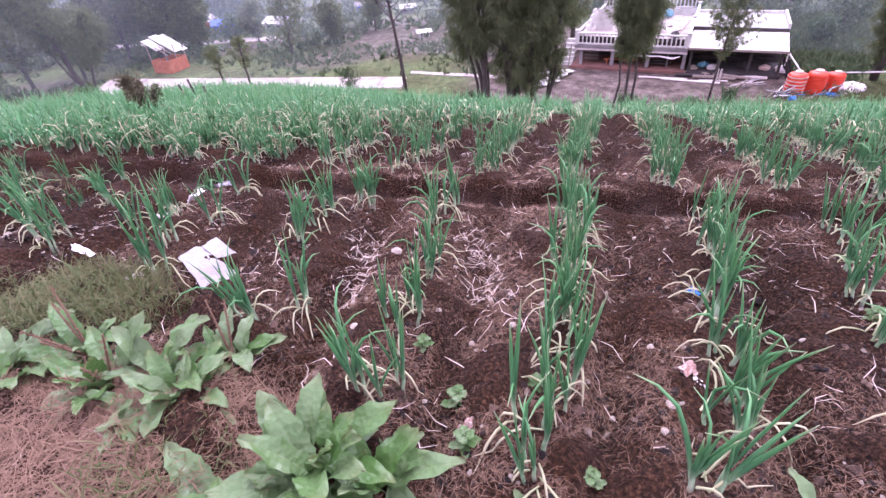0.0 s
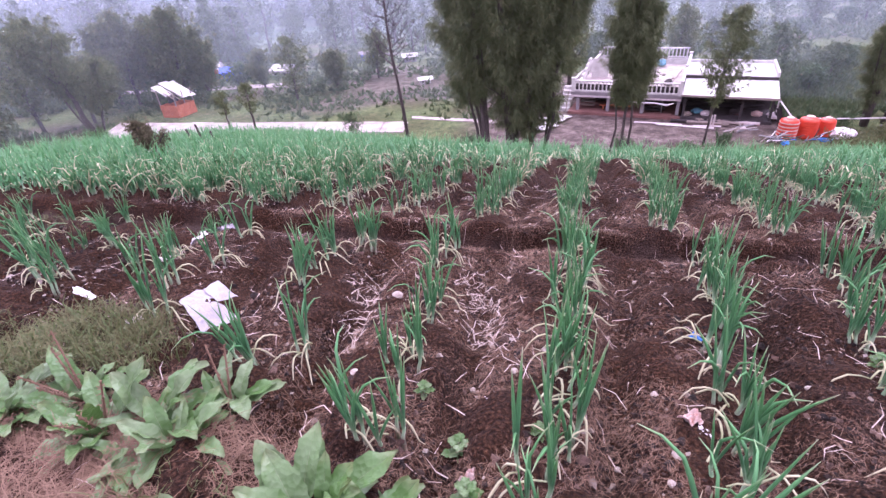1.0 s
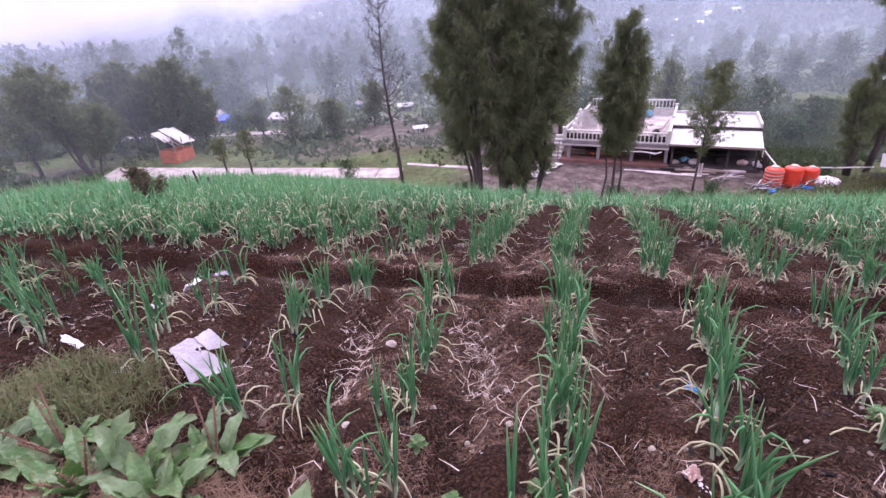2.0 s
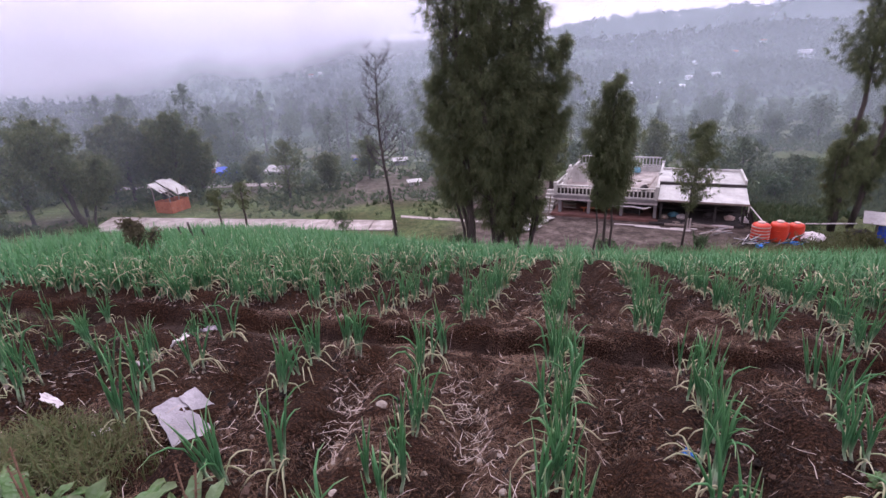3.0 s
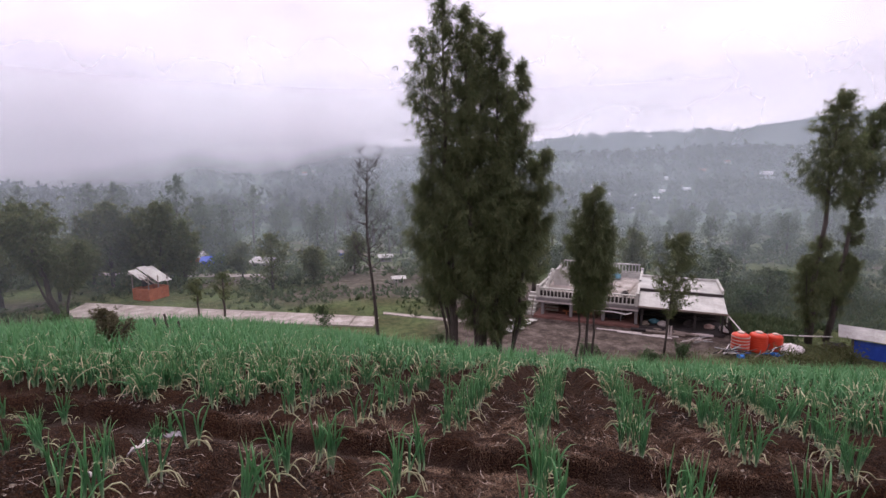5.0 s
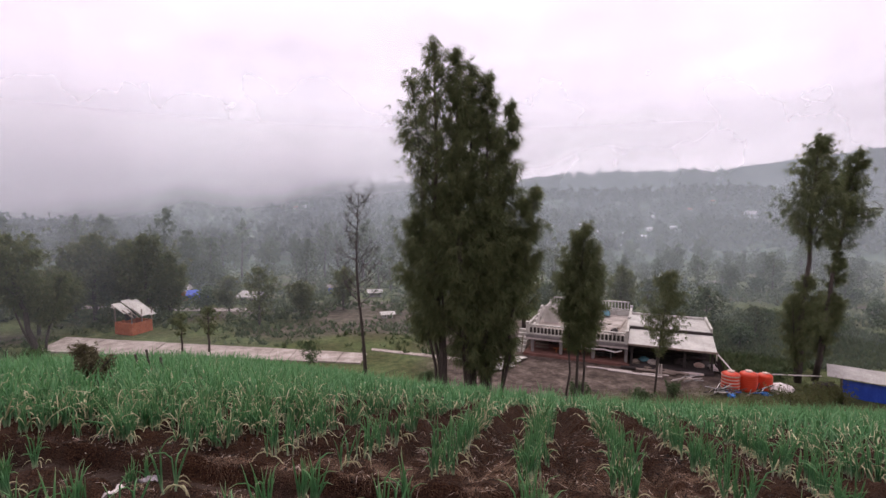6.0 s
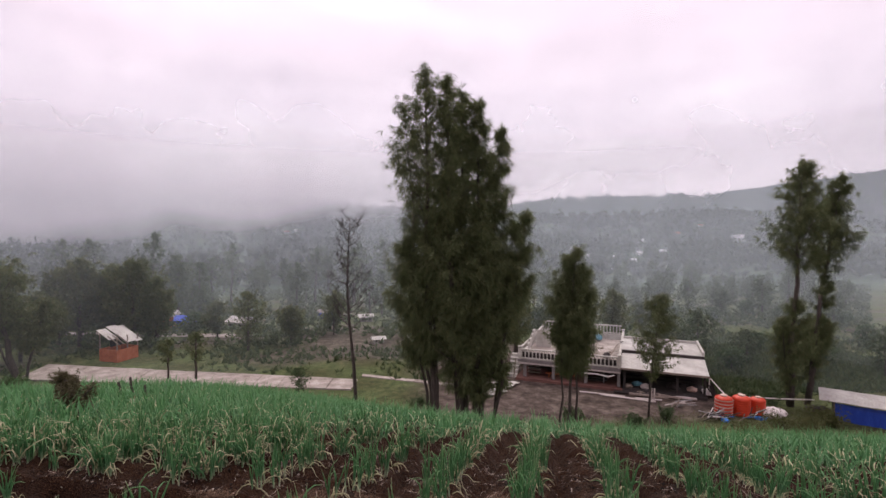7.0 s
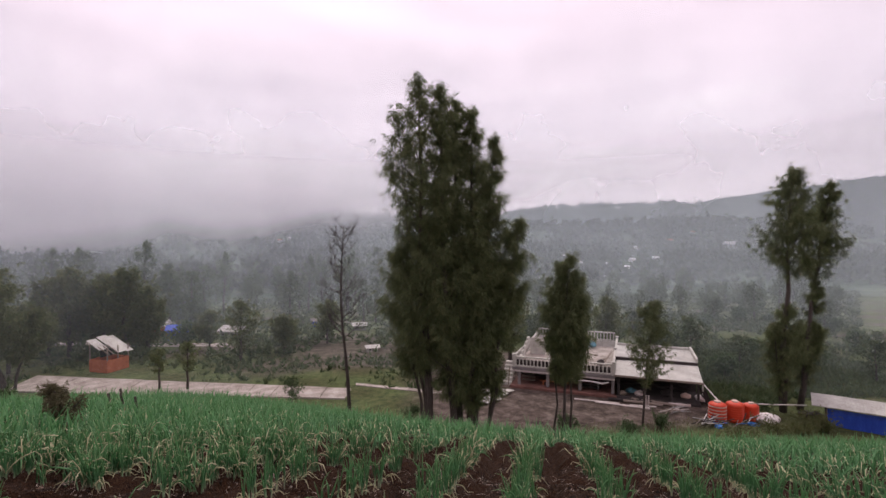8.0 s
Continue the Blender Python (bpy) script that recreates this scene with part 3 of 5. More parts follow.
# The tall group at the field's edge: several stems in one clump.
tree("tall dense clump of dark green casuarina stems at the field's edge", [
    (on(2.62, 25.0), (1.95, 25.0, 8.4), [(-1.6, 1.75, 88, 25, None, 0.4)], 0.22),
    (on(2.62, 25.2), (0.85, 25.5, 6.7), [(-0.6, 1.15, 46, 19, None, 0.45)], 0.1),
    (on(2.6, 25.15), (1.05, 25.3, -0.2), [(-6.9, 1.4, 58, 34, None, 0.5)], 0.1),
    (on(2.66, 24.95), (2.2, 24.6, 0.6), [(-6.6, 1.5, 66, 36, None, 0.5)], 0.09),
    (on(3.9, 24.7), (2.95, 24.6, 7.9), [(-8.2, 1.5, 116, 36, None, 0.3)], 0.2),
    (on(4.25, 25.4), (3.85, 25.4, 7.4), [(-8.5, 1.5, 112, 36, None, 0.3)], 0.2),
    (on(4.55, 25.0), (4.75, 25.0, 6.95), [(-8.6, 1.4, 104, 36, None, 0.3)], 0.2),
    (on(4.85, 25.3), (5.95, 25.3, 5.6), [(-8.4, 1.35, 96, 34, None, 0.35)], 0.17),
    (on(5.1, 25.0), (7.25, 25.0, 1.25), [(-4.6, 1.0, 46, 28, None, 0.5)], 0.1),
    (on(5.35, 25.2), (6.45, 25.2, -0.9), [(-8.2, 1.0, 52, 30, None, 0.55)], 0.08),
], leaf=0.42, width=0.0115, per=12, droop=0.7)
tree("slender dark casuarina with three thin stems beside the field", [
    (on(10.3, 27.0), (10.72, 27.0, -0.75), [(-8.0, 1.3, 84, 40, None, 0.45)], 0.1),
    (on(10.75, 27.2), (11.3, 27.1, -2.6), [(-7.9, 0.95, 46, 34, None, 0.5)], 0.08),
    (on(10.0, 27.1), (10.15, 27.2, -2.9), [(-7.9, 0.9, 44, 34, None, 0.5)], 0.07),
], leaf=0.38, width=0.011, per=13, droop=0.8)
tree("thin young casuarina with an airy pointed crown in the yard", [
    (on(19.05, 33.6), (19.85, 33.6, -4.4), [(-10.4, 1.5, 74, 24, None, 0.45)], 0.08)], leaf=0.3, width=0.013, per=13)
tree("tall slim casuarina with a bare mid trunk and a tufted top", [
    (on(31.35, 34.6), (31.85, 34.6, 5.8), [(-11.8, 1.45, 50, 32, -4.8, 0.4), (-2.7, 1.95, 80, 34, None, 0.22)], 0.24),
    (on(31.4, 34.9), (30.7, 34.8, -6.4), [(-11.2, 0.9, 22, 26, None, 0.5)], 0.08)], leaf=0.42, width=0.0125, per=14, droop=0.8)
tree("tall leaning casuarina with a ragged top and lower tufts", [
    (on(33.0, 34.9), (35.6, 35.0, 4.8), [(-11.2, 1.0, 34, 28, -6.2, 0.4), (-5.9, 0.75, 16, 22, -3.0, 0.5), (-2.9, 1.65, 66, 34, None, 0.24)], 0.2),
    (on(33.3, 34.9), (34.5, 34.9, -6.4), [(-10.0, 0.8, 18, 24, None, 0.5)], 0.06)], leaf=0.42, width=0.0125, per=14, droop=0.8)


def bare_tree(base, top, label):
    root = thing("bare_tree", base, label, "tree")
    b = Build()
    t = Vector(top) - Vector(base)
    path = [Vector((0, 0, -0.5))]
    for i in range(1, 10):
        f = i / 9
        path.append(t * f + Vector((0.16 * math.sin(f * 7), rng.uniform(-0.1, 0.1), 0)))
    b.tube(path, [0.13 * (1 - i / 9.6) + 0.01 for i in range(10)], 7)
    part("trunk", b, BARK, root, smooth=True)
    for i in range(40):
        f = rng.uniform(0.5, 0.99)
        k = min(int(f * 9), 8)
        start = path[k].lerp(path[k + 1], f * 9 - k)
        q, ln = rng.uniform(0, 6.28), rng.uniform(0.7, 1.9) * (1.25 - f * 0.7)
        end = start + Vector((math.cos(q) * ln, math.sin(q) * ln, ln * rng.uniform(0.3, 1.5)))
        mid = start.lerp(end, 0.5) + Vector((0, 0, -0.12 * ln))
        l = Build()
        l.tube([start, mid, end], [0.03, 0.02, 0.01], 4)
        for _ in range(7):
            s = mid.lerp(end, rng.uniform(0, 0.9))
            l.tube([s, s + Vector((rng.uniform(-0.5, 0.5), rng.uniform(-0.5, 0.5), rng.uniform(0.1, 0.6)))], [0.014, 0.008], 3)
        part("branch", l, BARK, root)


bare_tree(on(-1.85, 28.0), (-2.15, 28.0, 0.95), "leafless grey tree with a crooked trunk")


def round_tree(place, height, radius, label, foot=0.35, count=60, leaf=0.3, mat_=None, category="tree", lean=0.0, tufts=20):
    x, y, z = place
    return tree(label, [(place, (x + lean, y, z + height), [(z + height * foot, radius, count, tufts, None)], 0.025 * height)], category, leaf, leaf * 0.12, 7, mat_ or NEEDLES, 0.35)


for x, y, h, r in ((-19.6, 46.4, 3.6, 1.0), (-17.1, 46.1, 4.4, 1.0)):
    round_tree(on(x, y), h, r, "small young tree with a round dark crown beside the concrete strip", 0.4, 26, 0.22, tufts=16)
tree("leaning casuarina with a loose crown at the lane's edge", [
    (on(-31.4, 45.6), (-34.0, 45.6, -2.7), [(-9.0, 2.9, 52, 34, None, 0.5)], 0.26),
    (on(-31.2, 45.9), (-29.3, 45.8, -6.0), [(-10.6, 1.9, 30, 30, None, 0.5)], 0.12),
    (on(-31.7, 45.9), (-35.6, 45.8, -3.4), [(-6.6, 1.6, 24, 28, None, 0.5)], 0.1)], leaf=0.44, width=0.03, per=10)
for x, y, h, lean in ((-36.4, 41.0, 8.6, -1.2), (-41.0, 45.0, 10.0, -0.8), (-37.0, 36.0, 8.0, -1.0), (-44.0, 39.0, 9.0, -0.8), (-40.5, 51.0, 8.0, -0.4), (-37.0, 54.0, 6.5, 0.3)):
    round_tree(on(x, y), h, 2.6, "loose grey-green casuarina below the field", 0.22, 52, 0.42, lean=lean, tufts=28)
for x, y, h, r in ((-38.3, 62.0, 8.6, 1.9), (-35.4, 61.0, 9.9, 2.6), (-32.6, 62.5, 9.2, 2.5), (-29.8, 61.5, 9.8, 2.7), (-27.4, 62.0, 7.6, 2.0)):
    round_tree(on(x, y), h, r, "broad dark casuarina behind the hut", 0.14, 64, 0.5, tufts=34)
round_tree(on(-15.5, 57.0), 6.5, 2.0, "bushy green tree beside the lane", 0.15, 44, 0.35)
for x, y, h, r in ((-11.5, 60.5, 4.2, 1.6), (-20.8, 63.0, 4.6, 1.6), (-7.0, 66.0, 5.4, 1.8), (13.6, 50.5, 9.0, 2.0), (11.5, 53.0, 7.0, 1.8), (26.5, 55.0, 6.6, 1.8)):
    round_tree(on(x, y), h, r, "bushy grey-green tree on the terraces below the yard", 0.2, 44, 0.4, tufts=24)


# Woods of the valley floor: a few kinds, each tree a thing of its own.
kinds = []
for h, r, foot, mat_ in ((9.0, 2.4, 0.18, WOODS), (11.0, 2.2, 0.2, WOODS), (6.0, 2.3, 0.12, WOODS), (13.0, 2.6, 0.22, WOODS), (3.6, 1.7, 0.08, BROAD)):
    kinds.append((h, tree("hazy casuarina in the valley woods", [((0, 0, -400 - h), (0.3, 0, -400), [(-400 - h * (1 - foot), r, 36, 14, None, 0.45)], 0.02 * h)], "tree", 0.62, 0.1, 4, mat_, 0.35, "valley woods", False)))
used = set()
placed = 0
behind = [(29.5, 46.0), (33.5, 44.0), (37.0, 46.5), (41.0, 43.0), (45.0, 46.0), (31.5, 52.0), (36.0, 53.0), (42.0, 51.0), (48.0, 50.0), (53.0, 46.0), (27.5, 56.0), (23.0, 59.0), (47.0, 41.0), (57.0, 52.0), (20.5, 62.0), (15.0, 61.0)]
tree_rng = random.Random(5)
while placed < 310:
    y = 62 + 130 * tree_rng.random() ** 1.25
    x = tree_rng.uniform(-0.95, 1.05) * y
    if placed < len(behind):
        x, y = behind[placed]
    lane = abs(x + 0.32 * (y - 60) + 13) < 5 and y < 100
    clearing = (-16 < x < 16 and y < 78) or (-30 < x < -10 and 66 < y < 86)
    if lane or clearing and tree_rng.random() < 0.85:
        continue
    if x > 8 and y < 66 and x < 30 and placed >= len(behind):
        continue
    k = tree_rng.choices(range(5), (4, 4, 3, 3, 3))[0] if y > 80 else tree_rng.choice((0, 2, 4, 4))
    if placed < len(behind):
        k = (2, 4, 2)[placed % 3]
    m = Matrix.Translation((x, y, float(slope(x, y)) - 0.1)) @ pose(0, 0, 0, 0, 0, tree_rng.uniform(0, 360)) @ Matrix.Scale((tree_rng.uniform(0.7, 1.15) * (0.68 if x > 4 else 1.0) if placed >= len(behind) else tree_rng.uniform(0.55, 0.75)), 4)
    if k in used:
        c = copy_thing(kinds[k][1], m)
        c.matrix_basis = m
    else:
        used.add(k)
        kinds[k][1].matrix_basis = m
    placed += 1


VILLAGE = [(98, 285), (154, 428), (141, 362), (137, 319), (177, 398), (155, 318), (224, 408), (161, 306), (206, 347), (188, 508), (331, 487), (110, 261), (128, 274), (93, 296), (96, 318), (279, 447), (613, 880), (668, 930), (700, 930), (728, 915), (750, 910), (573, 860), (451, 815), (780, 920), (82, 250), (183, 339), (252, 388), (271, 476), (201, 436), (-90, 501), (-225, 425), (-77, 262), (-97, 492), (640, 900), (690, 915), (595, 845)]


def far_woods():
    """The woods of the far slopes, past counting."""
    n = 16000
    y = 185 + 790 * npr.uniform(0, 1, n) ** 0.95
    x = npr.uniform(-1.15, 1.25, n) * y
    keep = (np.sin(x * 0.021 + 1) + np.sin(y * 0.017 + x * 0.009) + npr.normal(0, 0.8, n)) > -0.7
    for hx, hy in VILLAGE + [(326, 424)]:
        keep &= ~((np.abs(x - hx * y / hy) < 7) & (y > hy - 45) & (y < hy + 6))
    x, y = x[keep], y[keep]
    z = slope(x, y)
    size = npr.uniform(4.0, 9.5, len(x))
    o = np.repeat(np.stack([x, y, z], -1), 7, axis=0)
    s = np.repeat(size, 7)
    o = o + npr.normal(0, 1, o.shape) * np.stack([s * 0.22, s * 0.22, s * 0.3], -1) + np.stack([0 * s, 0 * s, s * 0.75], -1)
    me = blades_mesh("woods", o, np.tile(np.array([0, 0, 0.8]), (len(o), 1)), 4.6, 1.3, FAR_WOODS, 3, 0.1)
    tagged(part("woods", me, None), "misty blue-grey woods covering the far slopes", "woods", kind="stuff")


far_woods()


def undergrowth():
    """Low scrub, garden rows and weeds between the valley's trees."""
    n = 26000
    y = 38 + 124 * npr.uniform(0, 1, n) ** 1.4
    x = npr.uniform(-1.0, 1.1, n) * y
    keep = (np.sin(x * 0.35) + np.sin(y * 0.5 + x * 0.1) + npr.normal(0, 0.8, n) > -0.1) & ~((x > 5) & (x < 27) & (y < 58)) & ~((x < 8) & (x > -33.5) & (y < 45.4 - 0.259 * (x + 2.6))) & ~((x > -31) & (x < -25) & (y < 56))
    x, y = x[keep], y[keep]
    x = np.concatenate([x, npr.uniform(27.5, 52, 5000)])
    y = np.concatenate([y, npr.uniform(37, 58, 5000)])
    o = np.stack([x, y, slope(x, y) + npr.uniform(0.0, 0.7, len(x)) * np.where(y < 58, 0.2, 1.0) - np.where(y < 58, 0.3, 0.0)], -1)
    me = blades_mesh("undergrowth", o, np.tile(np.array([0, 0, 0.7]), (len(o), 1)), 0.8, 0.12, WOODS, 7, 0.1)
    tagged(part("undergrowth", me, None), "rough green scrub and garden rows between the trees", "undergrowth", kind="stuff")


undergrowth()


# ---------------------------------------------------------------- the house with its terrace
HOUSE_TURN = -28.1
HX, HY = 19.85, 39.5


def house():
    """Origin at the terrace's front right foot; x to the right along the front, y to the back."""
    root = thing("house", (HX, HY, YARD), "unfinished two-level house with a balustraded roof terrace and white-roofed annex", "house", turn=HOUSE_TURN)
    L, D = 8.9, 12.3
    slab = 1.75

    def p(name, boxes, mat_, label="", chip=0.0, parent=root):
        b = Build()
        for c, s in boxes:
            b.box(c, s, chip=chip)
        return part(name, b, mat_, parent, label)

    p("plinth", [((-L / 2, D / 2 - 0.3, 0.0), (L + 0.3, D, 0.5))], RED_TILE, "red tiled porch floor", 0.03)
    # Shade under the slab is put into dark colours on ceiling and walls.
    p("dim_ceiling", [((-L / 2, D / 2, slab - 0.15), (L - 0.1, D - 0.1, 0.03))], DARK_INSIDE, "underside of the slab with shade painted in")
    p("terrace_slab", [((-L / 2, D / 2, slab), (L, D, 0.26))], GREY_WALL, "grey concrete slab", 0.03)
    p("terrace_floor", [((-L / 2, D / 2, slab + 0.145), (L - 0.3, D - 0.3, 0.03))], CONCRETE, "dusty pinkish concrete floor")
    # Added board that paints shade into the gaps between the front balusters.
    p("rail_backing", [((-L / 2, 0.34, slab + 0.45), (L - 0.5, 0.04, 0.6))], DARK_INSIDE, "added dark board for shade behind the front balusters")
    p("back_wall", [((-L / 2, 3.6, 0.95), (L - 0.3, 0.16, 1.36))], DARK_INSIDE, "plaster wall with porch shade in its colour")
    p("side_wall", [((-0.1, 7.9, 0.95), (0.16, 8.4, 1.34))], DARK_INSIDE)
    p("side_wall", [((-L + 0.1, 7.9, 0.95), (0.16, 8.4, 1.34))], GREY_WALL)
    for x in (-0.16, -2.9, -5.7, -8.3):
        p("column", [((x, 0.25, 0.94), (0.26, 0.26, 1.34)), ((x, 0.25, 1.57), (0.36, 0.36, 0.1))], GREY_WALL, "", 0.02)
    p("door", [((-4.2, 3.49, 0.92), (0.85, 0.05, 1.3))], BRICKRED, "reddish wooden door")
    p("window", [((-6.4, 3.49, 1.0), (1.3, 0.05, 0.8))], GREY_WALL)
    p("window_frame", [((-6.4, 3.46, 1.42), (1.4, 0.06, 0.07)), ((-6.4, 3.46, 0.58), (1.4, 0.06, 0.07)), ((-6.4, 3.46, 1.0), (0.06, 0.06, 0.8))], PALE_WOOD)
    p("porch_beam", [((-L / 2, 0.12, slab - 0.22), (L, 0.16, 0.18))], PALE_WOOD, "pale weathered beam", 0.02)
    rail_z = slab + 0.13

    def balustrade(a, c, step=0.33, height=0.98, lift=0.0):
        """A rail between two plan points with its own balusters."""
        a, c = Vector((*a, rail_z + lift)), Vector((*c, rail_z + lift))
        d = c - a
        turn = Matrix.Rotation(math.atan2(d.y, d.x), 3, "Z")
        mid = (a + c) / 2
        b = Build()
        b.box(mid + Vector((0, 0, height - 0.06)), (d.length, 0.2, 0.13), turn, 0.02)
        b.box(mid + Vector((0, 0, 0.1)), (d.length, 0.16, 0.12), turn, 0.02)
        rail = part("balustrade", b, RENDER_WHITE, root, "chalky white concrete balustrade")
        one = Build()
        one.lathe([(0.055, 0), (0.07, 0.06), (0.04, 0.16), (0.075, 0.34), (0.045, 0.56), (0.07, 0.7), (0.055, 0.76)], 8)
        me = one.mesh("baluster", RENDER_WHITE, True)
        for i in range(max(1, int(d.length / step))):
            at = a + d * ((i + 0.5) / max(1, int(d.length / step))) + Vector((0, 0, 0.15))
            o = new("baluster", me)
            o.parent = rail
            o.location = at

    def post(x, y, h=1.12, w=0.26):
        p("post", [((x, y, rail_z + h / 2), (w, w, h)), ((x, y, rail_z + h + 0.03), (w + 0.1, w + 0.1, 0.07))], RENDER_WHITE, "", 0.02)

    balustrade((-L + 0.15, 0.12), (-0.15, 0.12))
    balustrade((-0.12, 0.25), (-0.12, D - 0.2), 0.4)
    balustrade((-L + 0.3, D - 0.15), (-0.3, D - 0.15), 0.33, lift=0.6)
    p("kerb_wall", [((-L / 2, D - 0.15, rail_z + 0.29), (L - 0.3, 0.2, 0.6))], RENDER_WHITE, "low white kerb wall", 0.02)
    balustrade((-L + 0.12, 0.3), (-L + 0.12, 4.0), 0.36)
    balustrade((-L + 0.12, 6.5), (-L + 0.12, D - 0.3), 0.36)
    for x, y in ((-L + 0.15, 0.12), (-0.12, 0.12), (-0.12, D - 0.15), (-L + 0.12, D - 0.15), (-0.12, D / 2)):
        post(x, y)
    # the stair head: stepped white parapets that climb over the left side
    for i in range(5):
        p("stair_parapet", [((-L + 0.55, 1.2 + 0.85 * i, rail_z + 0.5 + 0.26 * i), (0.2, 0.88, 0.72)), ], RENDER_WHITE, "stepped white parapet", 0.02)
    p("stair_head_wall", [((-L + 1.35, 5.7, rail_z + 0.85), (1.5, 0.14, 1.7))], RENDER_WHITE, "", 0.02)
    for i in range(6):
        p("outside_step", [((-L - 0.7, 0.6 + 0.42 * i, 0.15 + 0.27 * i), (1.0, 0.44, 0.3 + 0.02 * i))], RENDER_WHITE, "white outside stair step", 0.02)
    # propped poles and a ladder of boards at the stair's foot
    for x, y, dx in ((-L - 1.35, -0.1, 0.5), (-L - 0.95, -0.25, -0.3), (-L - 1.5, 1.4, 0.35), (-L - 0.35, -0.2, 0.15)):
        b = Build()
        b.tube([(x, y, -0.1), (x + dx * 0.5, y + 0.05, 0.9), (x + dx, y + 0.1, 1.9)], [0.05, 0.045, 0.04], 6)
        part("prop_pole", b, WOOD, root, "weathered wooden prop")
    for i in range(3):
        p("porch_shelf", [((-7.6, 1.2, 0.5 + 0.3 * i), (1.2, 0.5, 0.05))], WOOD, "rough plank shelf")
    p("porch_bench", [((-5.2, 0.9, 0.62), (2.6, 0.4, 0.06)), ((-6.2, 0.9, 0.42), (0.08, 0.36, 0.36)), ((-4.2, 0.9, 0.42), (0.08, 0.36, 0.36))], BRICKRED, "reddish bench")
    for i in range(4):
        p("porch_rack", [((-2.1, 0.75, 0.5 + 0.24 * i), (1.5, 0.3, 0.05))], DARK_INSIDE, "dark rack on the porch")
    for x in (-2.8, -1.4):
        p("rack_upright", [((x, 0.75, 0.8), (0.07, 0.3, 1.0))], GREY_WALL)
    # the hanging awning strip under the slab's edge
    b = Build()
    b.tube([(-4.4, -0.05, 1.34), (-3.2, -0.1, 1.22), (-2.0, -0.08, 1.26), (-1.0, -0.05, 1.12), (-0.5, -0.05, 1.3)], [0.06, 0.07, 0.06, 0.08, 0.05], 6)
    part("rolled_awning", b, PLASTIC_WHITE, root, "white rolled awning under the slab")
    # annex: open shed front, low white roof, step wall, flat white roof behind
    A = 6.6
    # The annex interior is darkened in colour to stand for indoor shade.
    p("annex_floor", [((A / 2, 2.6, 0.05), (A, 5.4, 0.4))], DARK_INSIDE, "annex floor with indoor shade in its colour", 0.03)
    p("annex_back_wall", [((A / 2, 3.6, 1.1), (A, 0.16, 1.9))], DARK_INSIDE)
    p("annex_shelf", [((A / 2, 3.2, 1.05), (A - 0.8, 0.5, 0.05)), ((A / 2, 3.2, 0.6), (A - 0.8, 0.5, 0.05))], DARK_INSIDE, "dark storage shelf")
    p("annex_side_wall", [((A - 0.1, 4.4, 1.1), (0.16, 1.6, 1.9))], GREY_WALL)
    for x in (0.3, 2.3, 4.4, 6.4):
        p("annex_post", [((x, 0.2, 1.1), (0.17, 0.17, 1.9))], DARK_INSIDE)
    tilt = Matrix.Rotation(radians(10), 3, "X")
    for i in range(8):
        b = Build()
        b.box((A / 16 + i * A / 8 + 0.05, 1.35, 2.32 + 0.012 * (i % 2)), (A / 8 + 0.06, 3.3, 0.05), tilt, 0.01)
        part("roof_sheet", b, SHEET, root, "pale corrugated roof sheet")
    p("eave_board", [((A / 2 + 0.05, -0.3, 2.0), (A + 0.2, 0.06, 0.16))], WOOD)
    p("step_wall", [((A / 2, 3.05, 2.62), (A + 0.1, 0.14, 0.5))], DARK_INSIDE, "dark fascia wall", 0.01)
    p("flat_roof", [((A / 2, 5.6, 2.86), (A + 0.15, 5.1, 0.14))], SHEET, "flat whitewashed roof", 0.03)
    p("roof_parapet", [((A, 5.6, 3.08), (0.18, 5.1, 0.36))], RENDER_WHITE, "", 0.03)
    p("roof_parapet", [((A / 2, 8.1, 3.02), (A, 0.18, 0.3))], RENDER_WHITE, "", 0.03)
    p("downpipe", [((A + 0.1, 0.0, 1.5), (0.08, 0.08, 1.0))], RENDER_WHITE)
    return root


house()


# ---------------------------------------------------------------- tanks
def tank(place, size, turn, label):
    root = thing("water_tank", place, label, "tank", "water tanks beside the house", turn)
    prof = [(0.46, 0.0), (0.5, 0.04)]
    for i in range(7):
        z = 0.1 + i * 0.14
        prof += [(0.5, z), (0.515, z + 0.03), (0.515, z + 0.07), (0.5, z + 0.1)]
    prof += [(0.5, 1.06), (0.46, 1.13), (0.3, 1.2), (0.2, 1.22)]
    b = Build()
    b.lathe([(r * size, z * size) for r, z in prof], 28)
    part("body", b, ORANGE, root, smooth=True)
    b = Build()
    b.lathe([(0.2 * size, 1.21 * size), (0.21 * size, 1.23 * size), (0.21 * size, 1.28 * size), (0.17 * size, 1.3 * size)], 20)
    part("lid", b, PINK_WRAP, root, "pale round screw lid")
    return root


striped = tank(on(24.85, 33.4), 1.2, 10, "orange ribbed water tank with pale stripes on the yard")
for i in range(5):
    b = Build()
    z = (0.17 + i * 0.2) * 1.2
    b.lathe([(0.521 * 1.2, z), (0.524 * 1.2, z + 0.02), (0.524 * 1.2, z + 0.06), (0.521 * 1.2, z + 0.08)], 28)
    part("stripe", b, PINK_WRAP, striped, "pale worn band")
tank(on(26.2, 33.3), 1.2, 60, "plain orange plastic water tank on the yard")
tank(on(27.6, 33.4), 1.02, 130, "smaller orange plastic water tank leaning slightly")


